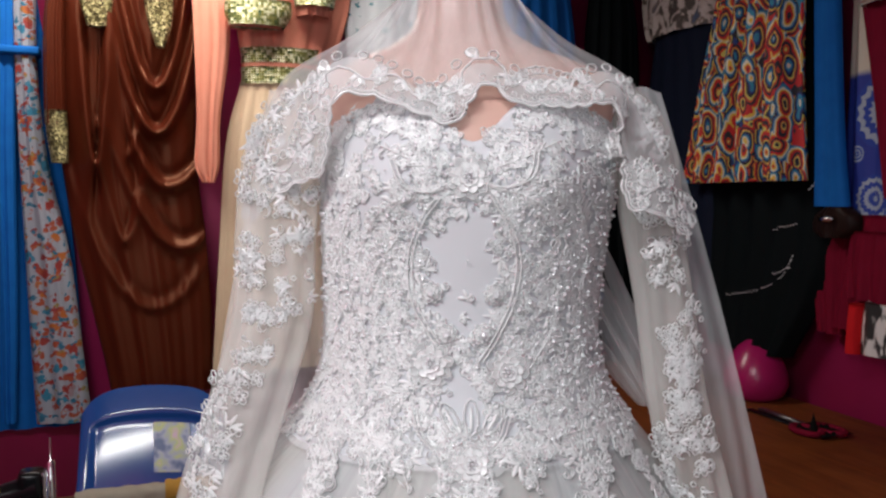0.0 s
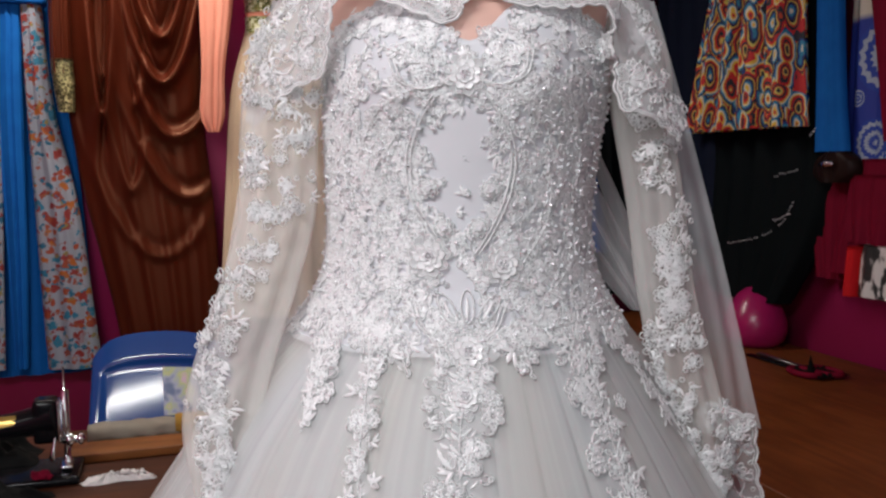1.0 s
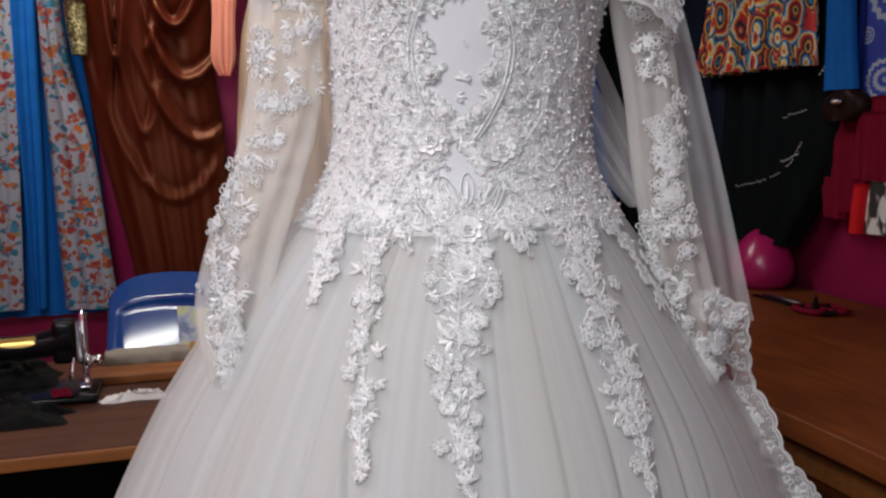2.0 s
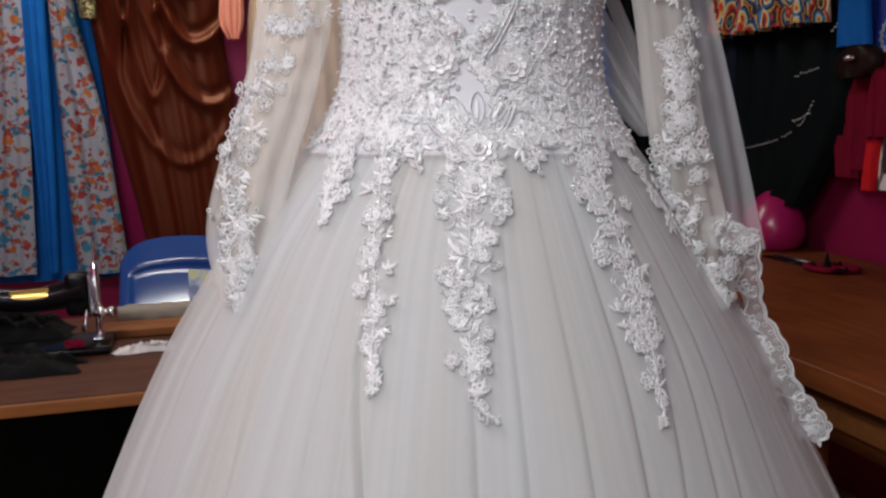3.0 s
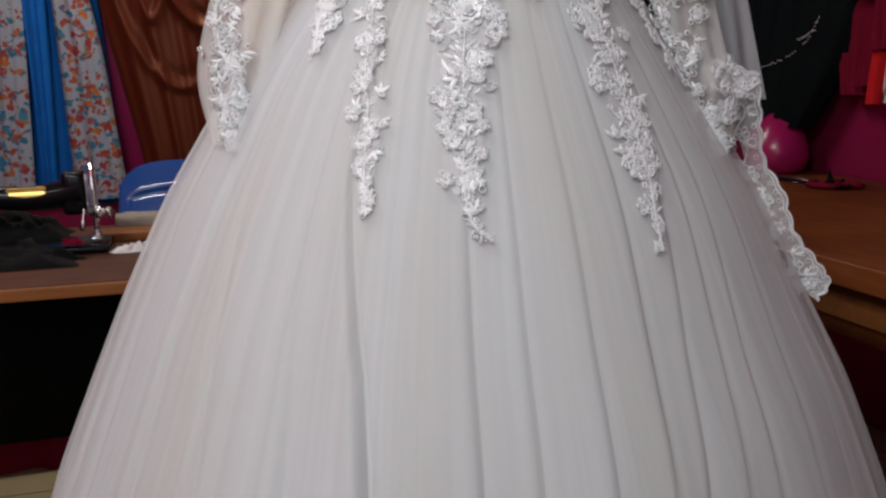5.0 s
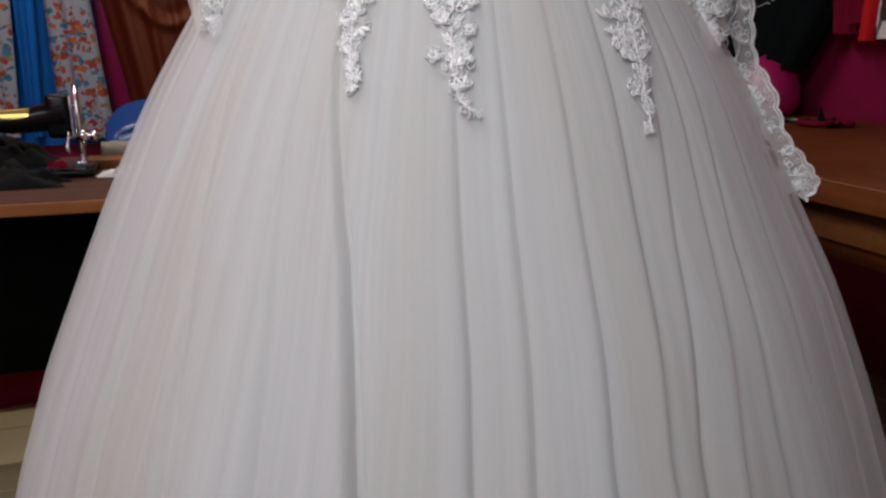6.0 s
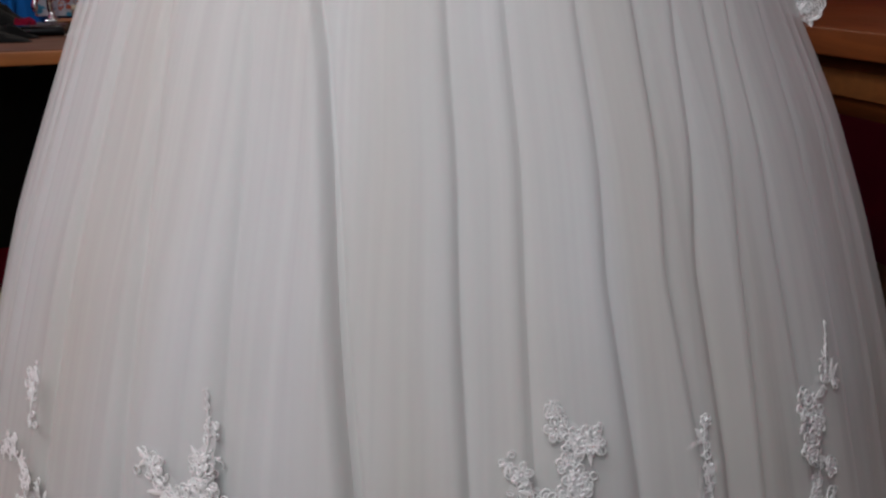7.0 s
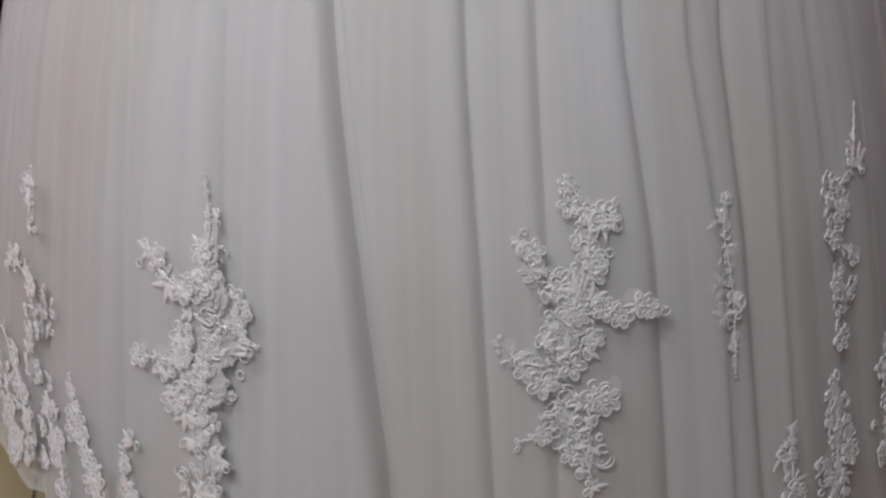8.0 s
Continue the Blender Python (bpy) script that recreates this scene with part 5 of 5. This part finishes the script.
part("body", garment("x", 2.03, [(2.4, 2.02, 1.72), (2.15, 1.98, 1.70), (1.9, 1.93, 1.66), (1.6, 1.88, 1.62)], 0.03, 3, 0.008, 37), M["crimson_cloth"], g)
part("collar", garment("x", 1.995, [(2.26, 1.965, 1.80), (2.20, 1.965, 1.80), (2.17, 1.95, 1.82)], 0.03, 1, 0.002, 38), M["pink_sequins"], g, "pale sequined collar")
hanger(g, "x", 2.03, 1.86, 2.42, 0.12)
g = hung("red_blouse", (2.1, 1.9, 1.2), "crimson blouse hung in folds", "blouse")
part("body", garment("x", 2.10, [(1.55, 2.03, 1.70), (1.45, 2.06, 1.68), (1.33, 2.10, 1.68), (1.18, 2.12, 1.70)], 0.06, 4, 0.012, 39), M["crimson_cloth"], g)
part("sleeve", garment("x", 2.06, [(1.50, 2.02, 1.72), (1.40, 2.03, 1.72), (1.29, 2.02, 1.74)], 0.05, 3, 0.012, 40), M["crimson_cloth"], g)
hanger(g, "x", 2.10, 1.87, 1.57, 0.10)
g = hung("red_blouse", (2.14, 2.2, 1.1), "dark crimson blouse hung in folds", "blouse")
part("body", garment("x", 2.15, [(1.60, 2.26, 2.04), (1.4, 2.28, 2.06), (1.15, 2.24, 2.08)], 0.04, 4, 0.010, 41), M["crimson_cloth"], g)
hanger(g, "x", 2.15, 2.15, 1.62, 0.08)

g = thing("printed_bag", (2.0, 1.92, 1.12), "red white and black printed bag hung on the wall", "bag")
part("body", garment("x", 2.02, [(1.29, 1.925, 1.77), (1.24, 1.935, 1.76), (1.13, 1.94, 1.76)], 0.025, 2, 0.003, 42), M["bag_print"], g)
part("side_panel", garment("x", 2.012, [(1.28, 1.975, 1.925), (1.2, 1.98, 1.935), (1.125, 1.985, 1.938)], 0.025, 1, 0.002, 43), M["red_cloth"], g, "plain red side panel")
part("strap", tube(bmesh.new(), [(2.03, 1.90, 1.28), (2.06, 1.90, 1.40), (2.225, 1.90, 1.46)], 0.006), M["red_cloth"], g)

g = thing("handbag", (2.05, 2.08, 1.47), "small dark leather handbag with silver clasp", "bag")
part("body", garment("x", 2.05, [(1.575, 2.11, 2.03), (1.545, 2.16, 1.99), (1.50, 2.17, 1.99), (1.475, 2.13, 2.03)], 0.04, 2, 0.005, 44), M["dark_leather"], g)
part("clasp", lathe(bmesh.new(), [(0.0, -0.03), (0.008, -0.026), (0.011, 0), (0.008, 0.026), (0.0, 0.03)], (2.0, 2.075, 1.535), "y", 10), M["chrome"], g, "silver clasp")
part("strap", tube(bmesh.new(), [(2.05, 2.10, 1.56), (2.10, 2.09, 1.66), (2.225, 2.09, 1.70)], 0.005), M["dark_leather"], g)

# ---- cutting table ----
TZ = 0.86
table = thing("cutting_table", (1.67, 1.9, 0), "large polished red-brown wooden cutting table", "table")
part("tabletop", boxed(1.165, 2.215, 0.2, 3.30, TZ - 0.05, TZ, bevel=0.004), M["table_wood"], table, "thick worn brown wooden top")
part("apron", boxed(1.210, 1.235, 0.26, 3.2, TZ - 0.16, TZ - 0.051), M["table_wood"], table)
part("shelf_rail", boxed(1.200, 1.245, 0.25, 3.2, TZ - 0.125, TZ - 0.075, bevel=0.003), M["edge_wood"], table, "lighter wooden rail")
for x, y in ((1.215, 1.30), (1.215, 0.3), (1.215, 3.1), (2.12, 0.3), (2.12, 1.3), (2.12, 3.1)):
    part("leg", boxed(x, x + 0.06, y - 0.03, y + 0.03, 0, TZ - 0.051, bevel=0.003), M["table_wood"], table)
part("drawer", boxed(1.246, 1.6, 1.36, 1.80, TZ - 0.16, TZ - 0.055, bevel=0.003), M["table_wood"], table)

g = thing("plastic_jug", (2.09, 2.49, TZ), "glossy magenta plastic jug standing on the table", "jug")
part("body", lathe(bmesh.new(), [(0.0, 0.0), (0.085, 0.0), (0.105, 0.02), (0.118, 0.06), (0.114, 0.10), (0.095, 0.15), (0.062, 0.195), (0.03, 0.22), (0.0, 0.228)], (2.09, 2.49, TZ), "z", 32), M["pink_plastic"], g)

g = thing("scissors", (2.0, 2.1, TZ), "tailor's scissors with dark red handles lying on the table", "scissors")
part("blade", boxed(1.93, 1.955, 2.12, 2.34, TZ, TZ + 0.006), M["iron"], g)
part("blade", boxed(1.96, 1.982, 2.11, 2.32, TZ + 0.006, TZ + 0.012), M["steel"], g)
for y, x in ((2.04, 1.915), (2.02, 1.985)):
    ring_pts = [(x + 0.035 * math.cos(a * 0.393), y + 0.055 * math.sin(a * 0.393), TZ + 0.012) for a in range(16)]
    part("handle", tube(bmesh.new(), ring_pts, 0.010, 8, True), M["crimson_cloth"], g, "dark red handle loop")
g = thing("cloth_scrap", (1.98, 2.02, TZ), "crumpled dark red and black cloth scrap", "cloth")
bm = bmesh.new()
grid(bm, [[Vector((1.90 + 0.014 * i, 1.96 + 0.014 * j, TZ + 0.012 + 0.09 * max(0, noise.noise((i * 0.5, j * 0.5, 3))) * math.sin(math.pi * i / 9) * math.sin(math.pi * j / 11))) for j in range(12)] for i in range(10)])
part("folds", bm, M["dark_cloth"], g)

# ---- sewing corner ----
SZ = 0.828
st = thing("sewing_table", (-0.5, 1.9, 0), "brown wooden sewing table with light front edge", "table")
part("tabletop", boxed(-1.3, 0.06, 1.583, 2.30, SZ - 0.026, SZ, bevel=0.003), M["sew_wood"], st, "worn brown wooden top")
part("edge_strip", boxed(-1.3, 0.06, 1.572, 1.5825, SZ - 0.026, SZ - 0.002, bevel=0.002), M["edge_wood"], st, "pale wooden edging strip")
for x in (-1.22, 0.0):
    for y in (1.64, 2.22):
        part("leg", boxed(x - 0.025, x + 0.025, y - 0.025, y + 0.025, 0, SZ - 0.0265), M["iron"], st, "black iron leg")
# near-black panel added to stand in for the shade under the top
part("shade_panel", boxed(-1.25, 0.02, 2.24, 2.26, 0.25, SZ - 0.0265), M["dark_cloth"], st, "near-black panel added as shade under the top")
part("batten", boxed(-0.24, 0.06, 2.02, 2.12, SZ + 0.0005, SZ + 0.022, bevel=0.003), M["edge_wood"], st, "raised wooden batten")

MX, MY = -0.255, 1.95
sm = thing("sewing_machine", (MX, MY, SZ), "old black sewing machine with gold decoration", "sewing machine")
part("bed", boxed(MX - 0.36, MX + 0.05, MY - 0.070, MY + 0.085, SZ + 0.0005, SZ + 0.020, bevel=0.008), M["iron"], sm, "black enamelled bed")
bm = bmesh.new()
arm = smooth_curve([(MX - 0.30, MY, SZ + 0.02), (MX - 0.30, MY, SZ + 0.09), (MX - 0.285, MY, SZ + 0.125), (MX - 0.22, MY, SZ + 0.133), (MX - 0.12, MY, SZ + 0.125), (MX - 0.05, MY, SZ + 0.132), (MX - 0.005, MY, SZ + 0.140)], 6)
tube(bm, arm, [0.038 - 0.012 * math.sin(math.pi * i / (len(arm) - 1)) for i in range(len(arm))], 16)
part("arm", bm, M["iron"], sm, "black enamelled arm")
bm = bmesh.new()
box(bm, MX - 0.045, MX + 0.005, MY - 0.030, MY + 0.030, SZ + 0.085, SZ + 0.185, bevel=0.012)
part("head", bm, M["iron"], sm)
part("face_plate", boxed(MX + 0.005, MX + 0.010, MY - 0.026, MY + 0.026, SZ + 0.085, SZ + 0.18, bevel=0.002), M["chrome"], sm, "chrome face plate")
bm = bmesh.new()
rows = []
for i in range(14):
    u = i / 13
    rows.append([Vector((MX - 0.27 + 0.20 * u, MY - (0.0295 - 0.004 * math.sin(3.14 * u)) * math.sin(a), SZ + 0.129 + (0.0295 - 0.004 * math.sin(3.14 * u)) * math.cos(a))) for a in (0.5, 0.7, 0.9, 1.1, 1.3, 1.5)])
grid(bm, rows)
part("decal", bm, M["gold"], sm, "gold scroll band")
part("needle_bar", lathe(bmesh.new(), [(0.0, 0.255), (0.002, 0.255), (0.002, 0.205), (0.0075, 0.20), (0.0075, 0.10), (0.005, 0.09), (0.005, 0.05), (0.001, 0.045), (0.001, 0.02)], (MX + 0.020, MY - 0.01, SZ), "z", 10), M["chrome"], sm)
part("presser_bar", lathe(bmesh.new(), [(0.0, 0.195), (0.006, 0.195), (0.006, 0.04), (0.010, 0.035), (0.010, 0.026), (0.0, 0.026)], (MX + 0.020, MY + 0.018, SZ), "z", 10), M["chrome"], sm)
part("presser_foot", boxed(MX + 0.008, MX + 0.032, MY - 0.03, MY + 0.02, SZ + 0.026, SZ + 0.032, bevel=0.002), M["chrome"], sm)
part("tension_knob", lathe(bmesh.new(), [(0.0, 0.0), (0.008, 0.0), (0.008, 0.012), (0.016, 0.014), (0.016, 0.022), (0.009, 0.026), (0.009, 0.036), (0.014, 0.038), (0.013, 0.046), (0.004, 0.05), (0.0, 0.056)], (MX + 0.010, MY - 0.012, SZ + 0.088), "x", 16), M["chrome"], sm)
part("lever", tube(bmesh.new(), [(MX + 0.0, MY - 0.032, SZ + 0.10), (MX - 0.004, MY - 0.036, SZ + 0.075), (MX - 0.006, MY - 0.038, SZ + 0.058), (MX - 0.006, MY - 0.038, SZ + 0.050)], [0.002, 0.004, 0.0075, 0.004], 8), M["chrome"], sm)


def crumple(name, x0, x1, y0, y1, z, high, seed, material, label):
    g = thing(name, ((x0 + x1) / 2, (y0 + y1) / 2, z), label, "cloth")
    bm = bmesh.new()
    nu, nv = 44, 30
    rows = []
    for i in range(nu):
        row = []
        for j in range(nv):
            u, v = i / (nu - 1), j / (nv - 1)
            edge = min(1, 6 * min(u, 1 - u, v, 1 - v))
            h = high * edge * (0.25 + 0.8 * abs(noise.noise((u * 7 + seed, v * 4, seed))) + 0.55 * abs(noise.noise((u * 17, v * 8 + seed, seed))) + 0.2 * abs(noise.noise((u * 37, v * 20, seed))))
            wob = 0.02 * noise.noise((u * 3, v * 3, seed + 9))
            row.append(Vector((x0 + (x1 - x0) * u + wob, y0 + (y1 - y0) * v - wob, z + 0.001 + h)))
        rows.append(row)
    grid(bm, rows)
    part("folds", bm, material, g)
    return g


crumple("dark_cloth_pile", -0.75, -0.26, 1.74, 1.86, SZ, 0.06, 3.1, M["dark_cloth"], "crumpled dark cloth lying by the machine")
crumple("dark_cloth_pile", -0.72, -0.30, 1.98, 2.10, SZ + 0.020, 0.07, 5.7, M["dark_cloth"], "crumpled dark cloth lying on the machine bed")
crumple("white_cloth_strip", -0.20, -0.05, 1.87, 1.895, SZ, 0.025, 8.2, M["white_cloth"], "narrow white cloth strip under the needle")
crumple("red_cloth_scrap", -0.295, -0.265, 1.875, 1.90, SZ + 0.024, 0.015, 2.2, M["crimson_cloth"], "small red cloth scrap beside the needle")

g = thing("cloth_roll", (0.0, 2.2, SZ), "rolled grey cloth with mustard end lying on the table", "cloth roll")
bm = bmesh.new()
rows = []
for i in range(30):
    u = i / 29
    row = []
    for j in range(20):
        a = 2 * math.pi * j / 20
        r = 0.026 + 0.005 * noise.noise((u * 8, math.cos(a) * 2, math.sin(a) * 2))
        row.append(Vector((-0.21 + 0.22 * u, 2.17 + 1.3 * r * math.cos(a), SZ + 0.026 + 0.95 * r * math.sin(a))))
    rows.append(row)
grid(bm, rows, True)
bm.faces.new([v for v in list(bm.verts)[:20]])
part("roll", bm, M["grey_cloth"], g)
bm = bmesh.new()
rows = []
for i in range(24):
    u = i / 23
    row = []
    for j in range(20):
        a = 2 * math.pi * j / 20
        r = 0.029 + 0.005 * noise.noise((u * 8 + 20, math.cos(a) * 2, math.sin(a) * 2))
        row.append(Vector((0.0 + 0.13 * u, 2.17 + 1.3 * r * math.cos(a), SZ + 0.030 + 0.95 * r * math.sin(a))))
    rows.append(row)
grid(bm, rows, True)
part("end", bm, M["mustard_cloth"], g, "mustard cloth end")

# blue plastic chair
CX, CY = -0.035, 2.93
ch = thing("plastic_chair", (CX, CY, 0), "blue moulded plastic chair with a picture sticker", "chair")
bm = bmesh.new()
front, back = [], []
for i in range(40):
    v = i / 39
    fr, bk = [], []
    for j in range(49):
        u = j / 48 * 2 - 1
        half = 0.255 - 0.02 * v
        z = 0.47 + (0.47 - 0.03 * u * u - 0.06 * u ** 6) * v
        rim = min(1.0, max(0.0, (max(abs(u), v + 0.04) - 0.80) / 0.06))
        y = CY + 0.205 * (v - 0.3) - 0.03 * u * u - 0.19 * half * u - 0.014 * rim - 0.01 * math.sin(math.pi * v)
        fr.append(Vector((CX + half * u, y, z)))
        bk.append(Vector((CX + half * u, y + 0.006, z)))
    front.append(fr)
    back.append(bk)
grid(bm, [f + b[::-1] for f, b in zip(front, back)], True)
part("backrest", bm, M["blue_plastic"], ch, "curved glossy blue backrest with raised rim")
bm = bmesh.new()
grid(bm, [[p + Vector((0, -0.002, 0)) for p in row[24:37]] for row in front[16:30]])
part("sticker", bm, M["sticker"], ch, "pale worn picture sticker")
part("seat", boxed(CX - 0.23, CX + 0.23, CY - 0.42, CY + 0.02, 0.43, 0.465, bevel=0.012), M["blue_plastic"], ch)
for x in (-0.2, 0.2):
    for y in (-0.38, 0.0):
        part("leg", tube(bmesh.new(), [(CX + x * 1.1, CY + y * 1.05, 0), (CX + x, CY + y, 0.44)], 0.02, 8), M["blue_plastic"], ch)

g = thing("cloth_bundle", (-0.6, 2.6, 0), "dark red cloth bundle lying under the table", "cloth")
part("folds", garment("y", 2.75, [(0.44, -1.1, -0.2), (0.3, -1.15, -0.15), (0.1, -1.2, -0.1), (0.0, -1.2, -0.1)], 0.14, 4, 0.02, 61), M["crimson_cloth"], g)

# ceiling tube lamp
for lx, ly in ((-0.85, -0.10), (-0.10, 2.78)):
    g = thing("tube_lamp", (lx, ly, 2.85), "white fluorescent tube lamp on the ceiling", "lamp", "ceiling lamps")
    part("housing", boxed(lx - 0.63, lx + 0.63, ly - 0.05, ly + 0.05, 2.80, 2.849, bevel=0.006), M["ceiling"], g)

# floor tiles
tile_mesh = mesh_of("tile", boxed(-0.197, 0.197, -0.197, 0.197, -0.008, 0.0, bevel=0.002), M["tile"], False)
floor_ob = bpy.data.objects["floor"]
for i in range(11):
    for j in range(15):
        t_ob = new("tile", tile_mesh)
        t_ob.location = (X0 + 0.2 + 0.4 * i - 0.02, Y0 + 0.2 + 0.4 * j - 0.1, 0)
        t_ob.parent = floor_ob
